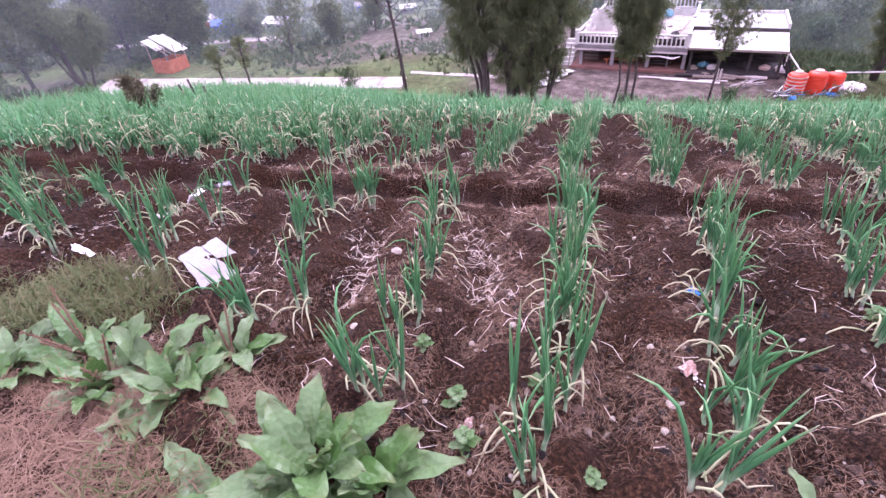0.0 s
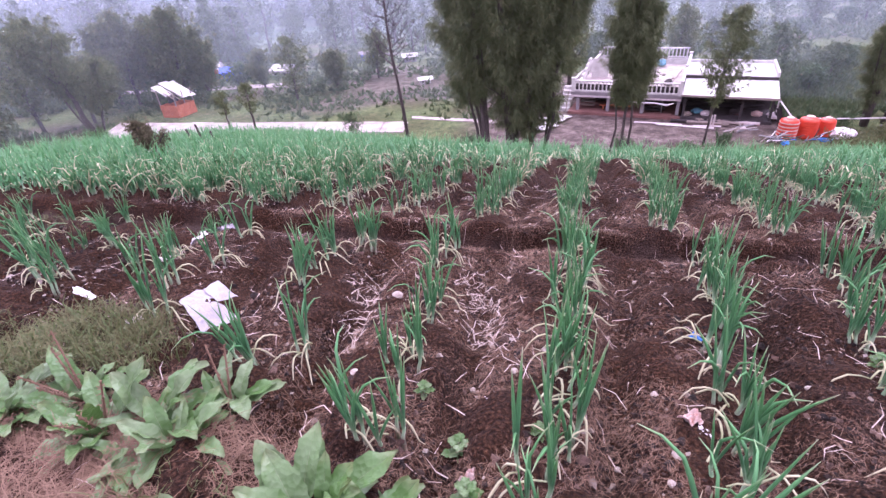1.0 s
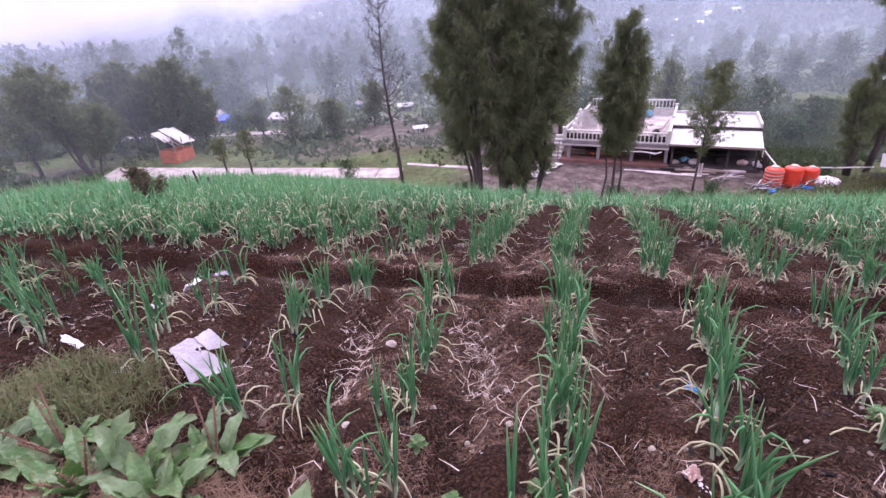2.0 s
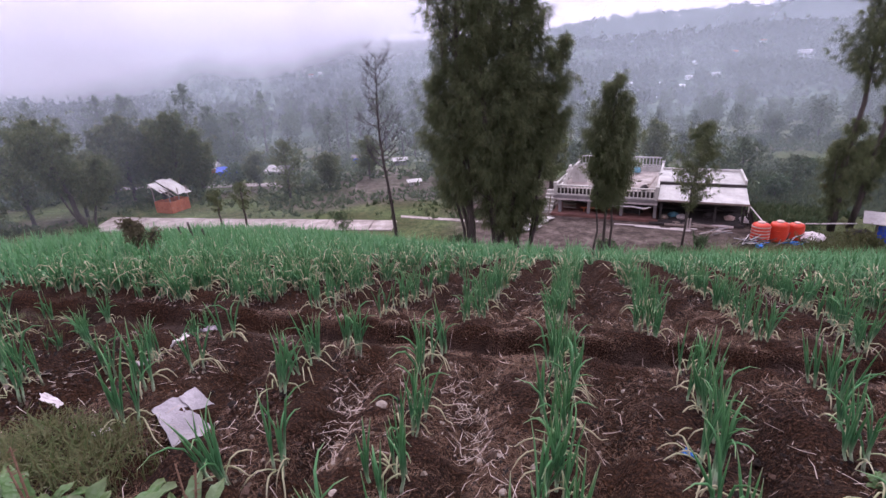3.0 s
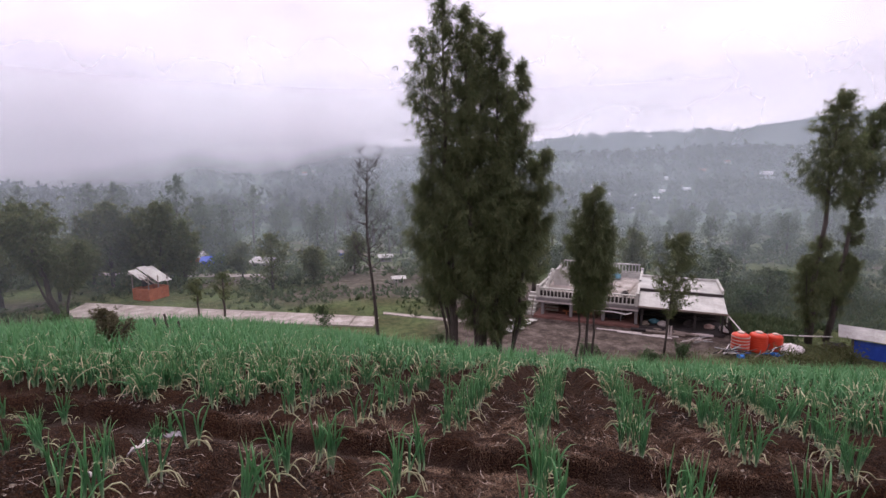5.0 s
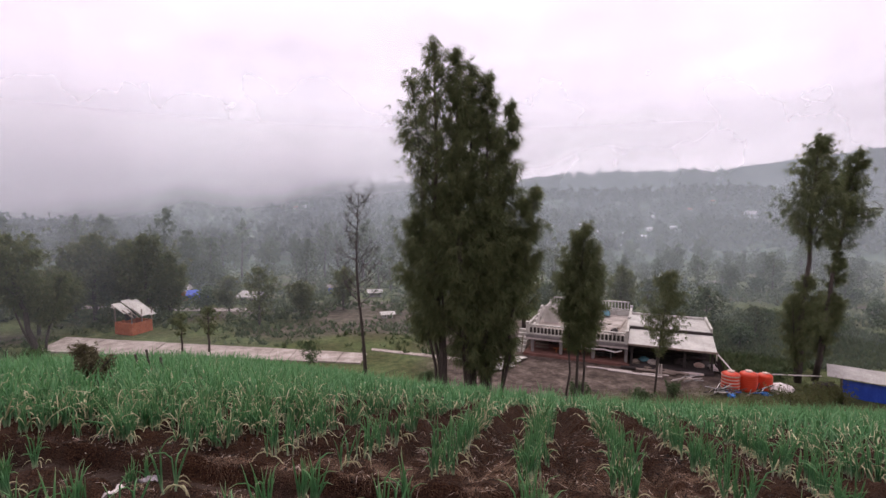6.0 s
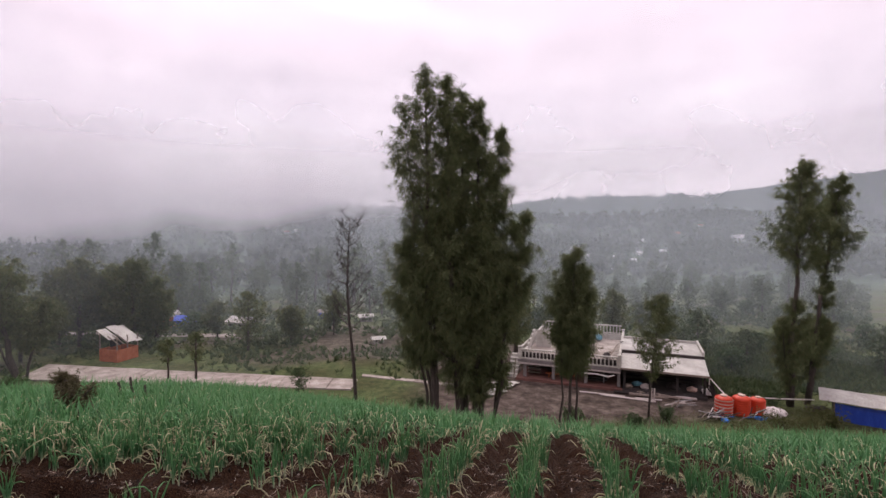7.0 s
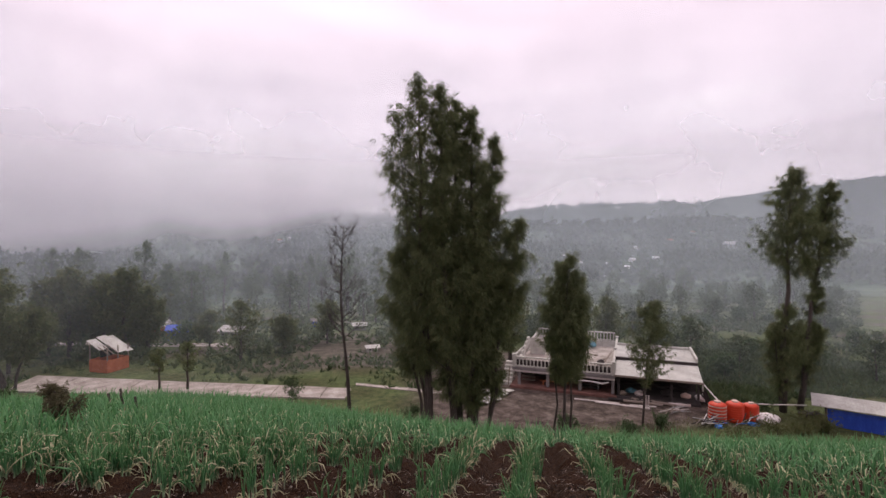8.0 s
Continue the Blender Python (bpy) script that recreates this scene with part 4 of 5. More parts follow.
# ---------------------------------------------------------------- tarpaulin shed
def tarp_shed():
    root = thing("shed", (31.9, 32.0, YARD - 0.3), "low shed walled with bright blue tarpaulin under a pale sheet roof", "shed", turn=-42)

    def wall(name, a, c, h0, h1, mat_, label=""):
        b = Build()
        n = 26
        pts = []
        for i in range(n + 1):
            f = i / n
            for k in range(7):
                g = k / 6
                x, y = a[0] + (c[0] - a[0]) * f, a[1] + (c[1] - a[1]) * f
                w = 0.05 * math.sin(f * 40 + g * 3) * math.sin(g * 3.1) + 0.03 * math.sin(f * 93)
                pts.append((x, y - w, h0 + (h1 - h0) * g))
        b.points(pts, [(i * 7 + k, i * 7 + 7 + k, i * 7 + 8 + k, i * 7 + 1 + k) for i in range(n) for k in range(6)])
        ob = part(name, b, mat_, root, label, True)
        s = ob.modifiers.new("thick", "SOLIDIFY")
        s.thickness = 0.02

    wall("tarpaulin", (0.5, 0.0), (9.5, 0.0), -0.6, 1.55, TARP, "rippled blue tarpaulin")
    wall("tarpaulin", (0.5, 3.0), (0.5, 0.0), -0.6, 1.7, DARK_INSIDE, "dark sheet wall")
    for x in (0.45, 3.4, 6.4, 9.4):
        b = Build()
        b.tube([(x, 0.1, -0.7), (x, 0.1, 1.75)], [0.05, 0.045], 7)
        part("pole", b, WOOD, root)
    tilt = Matrix.Rotation(radians(9), 3, "X")
    for i in range(10):
        b = Build()
        b.box((0.1 + i * 1.0, 0.75, 1.9 + 0.012 * (i % 2)), (1.06, 2.3, 0.05), tilt, 0.01)
        part("roof_sheet", b, SHEET, root)


tarp_shed()


# ---------------------------------------------------------------- hut
def hut():
    root = thing("hut", on(-27.9, 54.6), "small orange-red hut under a broken pale sheet roof", "hut", turn=68)
    root.scale = (0.86, 0.86, 0.9)
    b = Build()
    for c, s in (((0, -1.3, 0.6), (2.9, 0.12, 1.6)), ((0, 1.3, 0.6), (2.9, 0.12, 1.6)), ((-1.4, 0, 0.6), (0.12, 2.5, 1.6)), ((1.4, 0, 0.6), (0.12, 2.5, 1.6))):
        b.box(c, s)
    part("wall", b, BRICKRED, root, "orange plank wall")
    for x in (-1.4, 0, 1.4):
        for y in (-1.3, 1.3):
            b = Build()
            b.box((x, y, 2.1), (0.1, 0.1, 1.6 + 0.2 * (y > 0)))
            part("post", b, WOOD, root)
    # Added dark panel paints the shade inside the open upper walls.
    b = Build()
    b.box((0.55, 1.1, 1.95), (1.6, 0.06, 1.2))
    part("back_board", b, DARK_INSIDE, root, "added dark board for shade under the roof")
    tilt = Matrix.Rotation(radians(27), 3, "X")
    for x, y, w, l in ((-1.15, 0.45, 1.2, 2.2), (0.35, 0.1, 1.3, 3.6), (1.35, -0.1, 0.95, 3.5)):
        b = Build()
        b.box((x, y, 2.85 + 0.5 * y), (w, l, 0.05), tilt, 0.01)
        part("roof_sheet", b, SHEET, root)
    for x in (-1.5, -0.9, -0.3):
        b = Build()
        b.box((x, -0.9, 2.5), (0.07, 1.9, 0.09), tilt)
        part("rafter", b, WOOD, root)


hut()


# ---------------------------------------------------------------- concrete strip and path
def slabs(name, label, outline, count, thick, mat_, group=""):
    """A paved strip between a near and a far edge, cut into slabs with open joints."""
    root = thing(name, (0, 0, 0), label, "path")
    root["kind"] = "structure"
    (n0, n1), (f0, f1) = outline
    for i in range(count):
        a, c = i / count + 0.012 / count, (i + 1) / count - 0.012 / count
        b = Build()
        plan = [Vector(n0).lerp(Vector(n1), a), Vector(n0).lerp(Vector(n1), c), Vector(f0).lerp(Vector(f1), c), Vector(f0).lerp(Vector(f1), a)]
        h = rng.uniform(-0.02, 0.02)
        zs = [ground_z(q.x, q.y) for q in plan]
        pts = [(q.x, q.y, z + thick + h) for q, z in zip(plan, zs)] + [(q.x, q.y, min(zs) - 0.3) for q in plan]
        b.points(pts, [(0, 1, 2, 3), (0, 4, 5, 1), (1, 5, 6, 2), (2, 6, 7, 3), (3, 7, 4, 0)])
        part("slab", b, mat_, root)


slabs("pavement", "pale stained concrete drying strip below the field", (((-33.0, 47.5), (-3.0, 41.8)), ((-33.5, 52.6), (-2.6, 44.6))), 14, 0.12, CONCRETE)
slabs("path", "narrow pale concrete path across the yard", (((-2.3, 45.8), (8.4, 40.8)), ((-2.3, 46.5), (8.6, 41.6))), 14, 0.06, CONCRETE)
slabs("road", "pale unpaved lane winding behind the hut", (((-50.0, 71.5), (-19.0, 65.0)), ((-50.0, 74.0), (-19.5, 68.0))), 9, 0.06, CONCRETE)


# ---------------------------------------------------------------- onion plants
def onion_leaf(b, base, azimuth, lean, length, radius, kink=0.0, n=5, segs=6, droop=0.5, fold=1.3):
    """One hollow leaf: it leaves the stalk, leans outwards and may fold over part of the way up."""
    path, radii, along = [], [], []
    p = Vector(base)
    tilt = lean * 0.35
    for i in range(segs + 1):
        f = i / segs
        path.append(p.copy())
        radii.append(radius * (0.7 + 0.5 * math.sin(min(f * 1.6, 1) * math.pi * 0.5)) * (1 - f ** 2.5) + 0.0005)
        along.append(f)
        tilt += (lean * droop / segs) * 1.5
        if kink and f >= kink - 0.12 and tilt < 2.3:
            tilt += fold * 0.9 / max(1.0, segs * 0.35)
        d = Vector((math.cos(azimuth) * math.sin(tilt), math.sin(azimuth) * math.sin(tilt), math.cos(tilt)))
        p = p + d * (length / segs)
        if p.z < 0.006:
            p.z = 0.006
            tilt = min(tilt, 1.5)
        azimuth += rng.uniform(-0.16, 0.16)
    b.tube(path, radii, n, along, False)


def onion_plant(kind):
    """A clump of two or three stalks with their leaves."""
    root = thing("spring_onion", (0, 0, -300), "green spring onion clump with hollow leaves in dark soil", "plant", "onion rows")
    r = rng
    for s in range(r.choice((2, 3, 3, 4))):
        cx, cy = r.uniform(-0.05, 0.05), r.uniform(-0.05, 0.05)
        b = Build()
        b.tube([(cx, cy, -0.04), (cx, cy, 0.02), (cx * 1.2, cy * 1.2, 0.07)], [0.0075, 0.0065, 0.005], 6, [0, 0.04, 0.12])
        part("stalk", b, ONION, root, "pale stalk", True)
        start = r.uniform(0, 6.28)
        for i in range(r.choice((3, 3, 4))):
            b = Build()
            onion_leaf(b, (cx * 1.15, cy * 1.15, 0.045), start + i * 2.6, r.choice((r.uniform(0.05, 0.35), r.uniform(0.2, 0.7))), r.uniform(0.17, 0.35), r.uniform(0.0032, 0.0058), r.choice((0, 0, 0, 0, 0.5, 0.75)), 5, 6, r.uniform(0.05, 0.5))
            part("leaf", b, ONION, root, "", True)
    for i in range(r.choice((4, 5, 6))):
        b = Build()
        onion_leaf(b, (r.uniform(-0.04, 0.04), r.uniform(-0.04, 0.04), 0.04), r.uniform(0, 6.28), r.uniform(1.0, 2.3), r.uniform(0.1, 0.26), 0.003, r.choice((0.2, 0.3, 0.45)), 4, 6, 0.7, 0.9)
        part("dry_leaf", b, DRY_ONION, root, "withered straw-coloured leaf", True)
    return root


onions = [onion_plant(k) for k in range(12)]
free = list(range(12))
plant_rng = random.Random(21)


def plant_onion(x, y, size=1.0):
    k = plant_rng.randrange(12)
    m = Matrix.Translation((x, y, ground_z(x, y) - 0.005)) @ pose(0, 0, 0, plant_rng.uniform(-6, 6), plant_rng.uniform(-6, 6), plant_rng.uniform(0, 360)) @ Matrix.Scale(size * plant_rng.uniform(0.88, 1.12), 4)
    if k in free:
        free.remove(k)
        onions[k].matrix_basis = m
    else:
        copy_thing(onions[k], m).matrix_basis = m


SINGLE = [(-1.9, 1.96), (-2.05, 2.1), (-1.81, 2.35), (-1.23, 1.85), (-1.13, 2.1), (-1.15, 1.54), (-0.67, 1.22), (-0.53, 1.28), (-0.66, 1.8), (-0.6, 1.98), (-0.58, 2.2), (-0.49, 2.4), (-1.13, 2.5), (-0.28, 0.83), (-0.2, 0.86), (-0.17, 1.15), (-0.13, 1.24), (-0.1, 1.48), (-0.06, 1.62), (-0.04, 1.98), (-0.02, 2.1), (0.02, 2.24), (-1.62, 2.2), (-2.5, 2.0), (-2.3, 2.4), (-0.42, 2.3)]
for x, y in SINGLE:
    plant_onion(x, y, 0.88)
for _ in range(22):
    plant_onion(plant_rng.choice((-1.85, -2.45, -1.55, -3.0, -2.1)) + plant_rng.uniform(-0.14, 0.14), plant_rng.uniform(1.8, 3.1), 0.66)
for x0, s, y0, y1, step in ((0.36, 0.33, 0.56, 2.45, 0.105), (0.87, 0.5, 0.5, 2.1, 0.14), (1.39, 0.58, 0.6, 1.9, 0.2), (1.92, 0.6, 0.8, 1.8, 0.19), (2.45, 0.6, 0.9, 1.7, 0.19)):
    y = y0
    while y < y1:
        plant_onion(x0 + s * (y - 1.2) + plant_rng.uniform(-0.035, 0.035), y, 0.9)
        y += step * plant_rng.uniform(0.8, 1.25)
# beyond the trench: rows close by are single plants, further ones are past counting
far_plants = []
for k in range(-26, 26):
    y = trench_at(0.87 + k * ROW_GAP) + 0.3
    while y < 19.5:
        x = 0.87 + k * ROW_GAP + FAR_SLANT * (y - 2.9)
        gap = plant_rng.uniform(0.075, 0.12)
        if y > trench_at(x) + 0.22 and -11.5 + 0.1 * y < x < 14:
            bare = 0.12 if x < 0.5 else 0.06
            if y > 7.5 or (x < -0.8 and y > 3.4):
                for _ in range(1 + (x < -0.5) + (x > 2.2 and y > 6)):
                    far_plants.append((x + plant_rng.uniform(-0.26, 0.26), y))
            if plant_rng.random() > bare:
                xx = x + plant_rng.uniform(-0.07, 0.07)
                if y < 3.9 and -2.4 < xx < 3.2:
                    plant_onion(xx, y, 0.85)
                else:
                    far_plants.append((xx, y))
        y += gap * (1.0 if y < 9 else 1.4)


def flat_leaf(b, azimuth, lean, length, width, fold):
    """One leaf of the further rows: a narrow bent blade."""
    side = Vector((-math.sin(azimuth), math.cos(azimuth), 0)) * width
    out = Vector((math.cos(azimuth), math.sin(azimuth), 0))
    foot = Vector((rng.uniform(-0.05, 0.05), rng.uniform(-0.05, 0.05), 0))
    knee = foot + out * math.sin(lean) * length * 0.55 + Vector((0, 0, math.cos(lean) * length * 0.55))
    tip = knee + out * math.sin(lean + fold) * length * 0.45 + Vector((0, 0, math.cos(lean + fold) * length * 0.45))
    b.points([foot - side, foot + side, knee + side, knee - side, tip], [(0, 1, 2, 3), (3, 2, 4)], [0.14, 0.14, 0.6, 0.6, 0.93])


def onion_field(plants):
    """Clumps of the further rows, in one sheet of many leaves: hollow leaves close by, narrow blades further down."""
    b, dry = Build(), Build()
    ranks = []
    for rank in range(3):
        shapes = []
        for _ in range(12):
            s, d = Build(), Build()
            for i in range((10, 10, 8)[rank]):
                lean = rng.choice((rng.uniform(0.04, 0.35), rng.uniform(0.2, 0.8)))
                if rank == 0:
                    onion_leaf(s, (rng.uniform(-0.04, 0.04), rng.uniform(-0.04, 0.04), 0), rng.uniform(0, 6.28), lean, rng.uniform(0.15, 0.36), 0.0058, rng.choice((0, 0, 0.4, 0.7)), 3, 4, rng.uniform(0.2, 0.7))
                else:
                    flat_leaf(s, rng.uniform(0, 6.28), lean, rng.uniform(0.18, 0.38), (0.0065, 0.009)[rank - 1], rng.choice((0.15, 0.3, 0.5, 1.4)))
            for i in range((4, 2, 1)[rank]):
                if rank == 0:
                    onion_leaf(d, (0, 0, 0.04), rng.uniform(0, 6.28), rng.uniform(0.4, 1.35), rng.uniform(0.14, 0.3), 0.0045, rng.choice((0.3, 0.5, 0.75)), 3, 4, rng.uniform(0.3, 0.9))
                else:
                    flat_leaf(d, rng.uniform(0, 6.28), rng.uniform(0.3, 0.9), rng.uniform(0.16, 0.32), (0.006, 0.008)[rank - 1], rng.choice((0.6, 1.4, 2.0)))
            shapes.append([(np.array(q.v), np.array(q.a), q.f) for q in (s, d)])
        ranks.append(shapes)
    for x, y in plants:
        reach = math.hypot(x, y)
        if reach > 13 and plant_rng.random() < 0.3:
            continue
        z = ground_z(x, y)
        q, size = plant_rng.uniform(0, 6.28), plant_rng.uniform(0.7, 1.15)
        c, s = math.cos(q) * size, math.sin(q) * size
        shapes = ranks[0 if reach < 5.2 else 1 if reach < 11 else 2]
        for (v, a, f), out in zip(shapes[plant_rng.randrange(12)], (b, dry)):
            w = np.stack([v[:, 0] * c - v[:, 1] * s + x, v[:, 0] * s + v[:, 1] * c + y, v[:, 2] * size + z], -1)
            out.points(w.tolist(), f, a.tolist())
    tagged(part("onion_field", b, ONION, None, "", True), "dense green rows of spring onions down the slope", "crop", kind="stuff")
    tagged(part("onion_straw", dry, DRY_ONION, None, "", True), "withered straw-coloured onion leaves among the rows", "straw", kind="stuff")


onion_field(far_plants)


# ---------------------------------------------------------------- the near bank: dock, weeds, straw
def dock_leaf(b, base, azimuth, lift, length, width, curl=0.9):
    """A broad leaf with a sunken midrib and a wavy edge."""
    pts, faces, along = [], [], []
    n, m = 14, 4
    p = Vector(base)
    tilt = lift
    side = Vector((-math.sin(azimuth), math.cos(azimuth), 0))
    ph = rng.uniform(0, 6)
    for i in range(n + 1):
        f = i / n
        d = Vector((math.cos(azimuth) * math.cos(tilt), math.sin(azimuth) * math.cos(tilt), math.sin(tilt)))
        up = side.cross(d) * -1
        w = width * (0.1 if f < 0.2 else max(0.02, math.sin((f - 0.14) / 0.86 * math.pi)) ** 0.55 * (1.12 - 0.32 * f) * (1 + 0.07 * math.sin(f * 43 + ph)))
        for k in range(-m, m + 1):
            g = (0, 0.07, 0.38, 0.7, 1.0)[abs(k)] * (1 if k > 0 else -1)
            wave = 0.24 * width * math.sin(f * 17 + ph + 2 * g) * abs(g) ** 1.5
            pts.append(p + side * w * g + up * (abs(g) * w * 0.3 + wave + 0.05 * width * math.sin(f * 31 + 9 * g + ph) * (k != 0)))
            along.append(f if k else 0.0)
        tilt -= curl / n
        p = p + d * (length / n)
    c = 2 * m + 1
    for i in range(n):
        for k in range(2 * m):
            a = i * c + k
            faces.append((a, a + 1, a + 1 + c, a + c))
    b.points(pts, faces, along)


def dock(x, y, leaves, length, label, first=0.0, spread=6.28, stems=0):
    root = thing("dock_plant", on(x, y, -0.01), label, "plant")
    for i in range(leaves):
        b = Build()
        q = first + spread * i / leaves + rng.uniform(-0.3, 0.3)
        l = length * rng.uniform(0.5, 1.2)
        dock_leaf(b, (rng.uniform(-0.03, 0.03), rng.uniform(-0.03, 0.03), 0.0), q, rng.choice((rng.uniform(0.2, 0.9), rng.uniform(0.6, 1.35))), l, l * rng.uniform(0.13, 0.18), rng.uniform(0.2, 1.3))
        part("leaf", b, DOCK, root, "", True)
    for i in range(stems):
        b = Build()
        q = rng.uniform(0, 6.28)
        h = length * rng.uniform(0.8, 1.2)
        pts = [(0.02 * k * math.cos(q) * length * 5, 0.02 * k * math.sin(q) * length * 5, h * k / 5) for k in range(6)]
        b.tube(pts, [0.004, 0.0038, 0.0036, 0.0032, 0.0028, 0.0022], 5)
        for k in range(34):
            f = rng.uniform(0.3, 1)
            w = f * 5
            c = Vector(pts[min(int(w), 4)]).lerp(Vector(pts[min(int(w), 4) + 1]), w - min(int(w), 4))
            e = c + Vector((rng.uniform(-1, 1), rng.uniform(-1, 1), rng.uniform(-0.3, 1))) * 0.011
            b.tube([c, e], [0.0018, 0.001], 4)
        part("seed_stem", b, STRAW, root, "brown seeding stem")
    return root


dock(-0.33, 0.58, 34, 0.22, "large pale green dock plant with broad leaves at the field's edge")
dock(-0.2, 0.56, 18, 0.19, "low dock plant with broad green leaves")
dock(-0.5, 0.5, 16, 0.2, "broad-leaved dock plant beside the straw")
dock(-0.95, 0.9, 28, 0.19, "spreading dock plant with broad dull green leaves", stems=3)
dock(-0.8, 0.92, 28, 0.18, "leafy dock plant on the straw-strewn bank")
dock(-0.66, 1.0, 14, 0.16, "low dock plant on the straw-strewn bank", stems=2)
dock(-1.24, 0.97, 22, 0.2, "dock plant with drooping grey-green leaves")
dock(-1.08, 1.03, 14, 0.2, "dock plant with seeding stems among the weeds", stems=4)
dock(-0.72, 0.82, 16, 0.17, "low dock plant on the straw-strewn bank")
dock(-0.84, 0.78, 9, 0.13, "low dock plant on the straw-strewn bank")
dock(0.16, 0.47, 7, 0.1, "low dock seedling at the foot of an onion row")
dock(0.72, 0.44, 6, 0.1, "low dock seedling at the foot of an onion row")


def seedling(x, y, size, label):
    root = thing("seedling", on(x, y, -0.005), label, "plant")
    for k in range(3):
        for i in range(4):
            b = Build()
            dock_leaf(b, (0, 0, 0.012 + k * size * 0.3), i * 1.57 + k * 0.7 + rng.uniform(-0.2, 0.2), 0.45, size * (0.7 - 0.14 * k), size * 0.2, 0.5)
            part("leaf", b, DOCK, root, "", True)
    b = Build()
    b.tube([(0, 0, -0.01), (0.003, 0, size * 0.4), (0, 0.004, size * 0.75)], [0.003, 0.0025, 0.0015], 5)
    part("stem", b, WEED, root)


for x, y, s in ((-0.01, 0.85, 0.075), (0.0, 0.65, 0.06), (-0.1, 1.03, 0.05), (1.33, 1.08, 0.06), (0.2, 0.83, 0.045), (0.27, 0.57, 0.06)):
    seedling(x, y, s, "small green weed seedling on bare soil")


def strewn(name, count, box, length, width, mat_, lift, label, category, flat=0.12, shape=None, blade=False, upright=0.0):
    """Countless thin blades lying or standing on the ground inside a plan box."""
    x0, x1, y0, y1 = box
    x, y = npr.uniform(x0, x1, count), npr.uniform(y0, y1, count)
    if shape is not None:
        keep = shape(x, y)
        x, y = x[keep], y[keep]
    n = len(x)
    z = slope(x, y) + beds(x, y) + npr.uniform(0.2, 1.0, n) * lift
    q = npr.uniform(0, 2 * np.pi, n)
    ln = length * npr.uniform(0.4, 1.25, n)
    t = npr.normal(0, flat, n) + upright
    d = np.stack([np.cos(q) * np.cos(t), np.sin(q) * np.cos(t), np.sin(t)], -1)
    o = np.stack([x, y, z], -1)
    s = np.stack([-np.sin(q), np.cos(q), 0 * q], -1) * (width * npr.uniform(0.6, 1.4, n))[:, None]
    bend = npr.normal(0, 0.18, n)[:, None] * s / width * ln[:, None] + np.array([0, 0, 1]) * (ln * 0.06)[:, None]
    a, c, e = o, o + d * (ln * 0.5)[:, None] + bend, o + d * ln[:, None]
    if upright:
        e = e - np.array([0, 0, 1]) * (ln * 0.18)[:, None]
    else:
        for p in (c, e):
            p[:, 2] = np.maximum(p[:, 2], slope(p[:, 0], p[:, 1]) + beds(p[:, 0], p[:, 1]) + 0.003)
    lift_ = np.array([0, 0, 1]) * width * 0.7
    v = np.stack([a - s, a + s, c + s + lift_, c - s + lift_, e], 1).reshape(-1, 3)
    k = np.arange(n)[:, None] * 5
    quads = k + np.array([0, 1, 2, 3])
    tris = k + np.array([3, 2, 4])
    me = bpy.data.meshes.new(name)
    me.vertices.add(len(v))
    me.vertices.foreach_set("co", v.astype(np.float32).ravel())
    loops = np.concatenate([quads.ravel(), tris.ravel()]).astype(np.int32)
    me.loops.add(len(loops))
    me.loops.foreach_set("vertex_index", loops)
    me.polygons.add(2 * n)
    me.polygons.foreach_set("loop_start", np.concatenate([np.arange(n) * 4, n * 4 + np.arange(n) * 3]).astype(np.int32))
    me.update(calc_edges=True)
    at = me.attributes.new("along", "FLOAT", "POINT")
    at.data.foreach_set("value", np.tile(np.array([0, 0, 0.5, 0.5, 1], dtype=np.float32), n))
    me.materials.append(mat_)
    return tagged(part(name, me, None), label, category, kind="stuff")


def near_patch(cx, cy, rx, ry):
    return lambda x, y: ((x - cx) / rx) ** 2 + ((y - cy) / ry) ** 2 + npr.normal(0, 0.25, x.shape) < 1


strewn("straw_litter", 15000, (-1.7, -0.45, 0.3, 1.0), 0.11, 0.0008, STRAW, 0.03, "matted dry reddish-brown needle straw on the bank", "straw", 0.2, near_patch(-1.0, 0.66, 0.6, 0.3))
strewn("needle_litter", 110000, (-1.4, 2.3, 0.35, 3.2), 0.045, 0.0005, STRAW, 0.007, "fallen reddish needles scattered over the soil", "needle litter", 0.08,
       lambda x, y: np.sin(x * 3.1 + 1) + np.sin(y * 2.7 + x) + npr.normal(0, 0.9, x.shape) > -0.6)
strewn("pale_straw", 420, (-0.6, -0.25, 1.25, 2.0), 0.07, 0.0012, PALE_STRAW, 0.012, "bleached onion roots and straw on a bed", "straw", 0.15, near_patch(-0.38, 1.65, 0.09, 0.33))
strewn("pale_straw", 620, (-0.05, 0.35, 1.2, 2.1), 0.07, 0.0012, PALE_STRAW, 0.014, "bleached onion roots and straw on a bed", "straw", 0.15, near_patch(0.13, 1.6, 0.075, 0.36))
strewn("pale_straw", 1700, (-2.2, 2.8, 0.6, 4.4), 0.09, 0.0013, PALE_STRAW, 0.01, "withered pale leaves strewn between the rows", "straw", 0.1)
strewn("weed_grass", 6500, (-1.95, -0.95, 1.1, 1.65), 0.13, 0.0017, WEED, 0.0, "olive-green grassy weeds at the bed's corner", "grass", 0.35, near_patch(-1.45, 1.33, 0.5, 0.22), upright=0.85)
strewn("weed_grass", 900, (-0.85, -0.45, 0.4, 0.75), 0.11, 0.0015, WEED, 0.0, "fresh green grass beside the dock", "grass", 0.35, near_patch(-0.66, 0.58, 0.16, 0.14), upright=0.9)
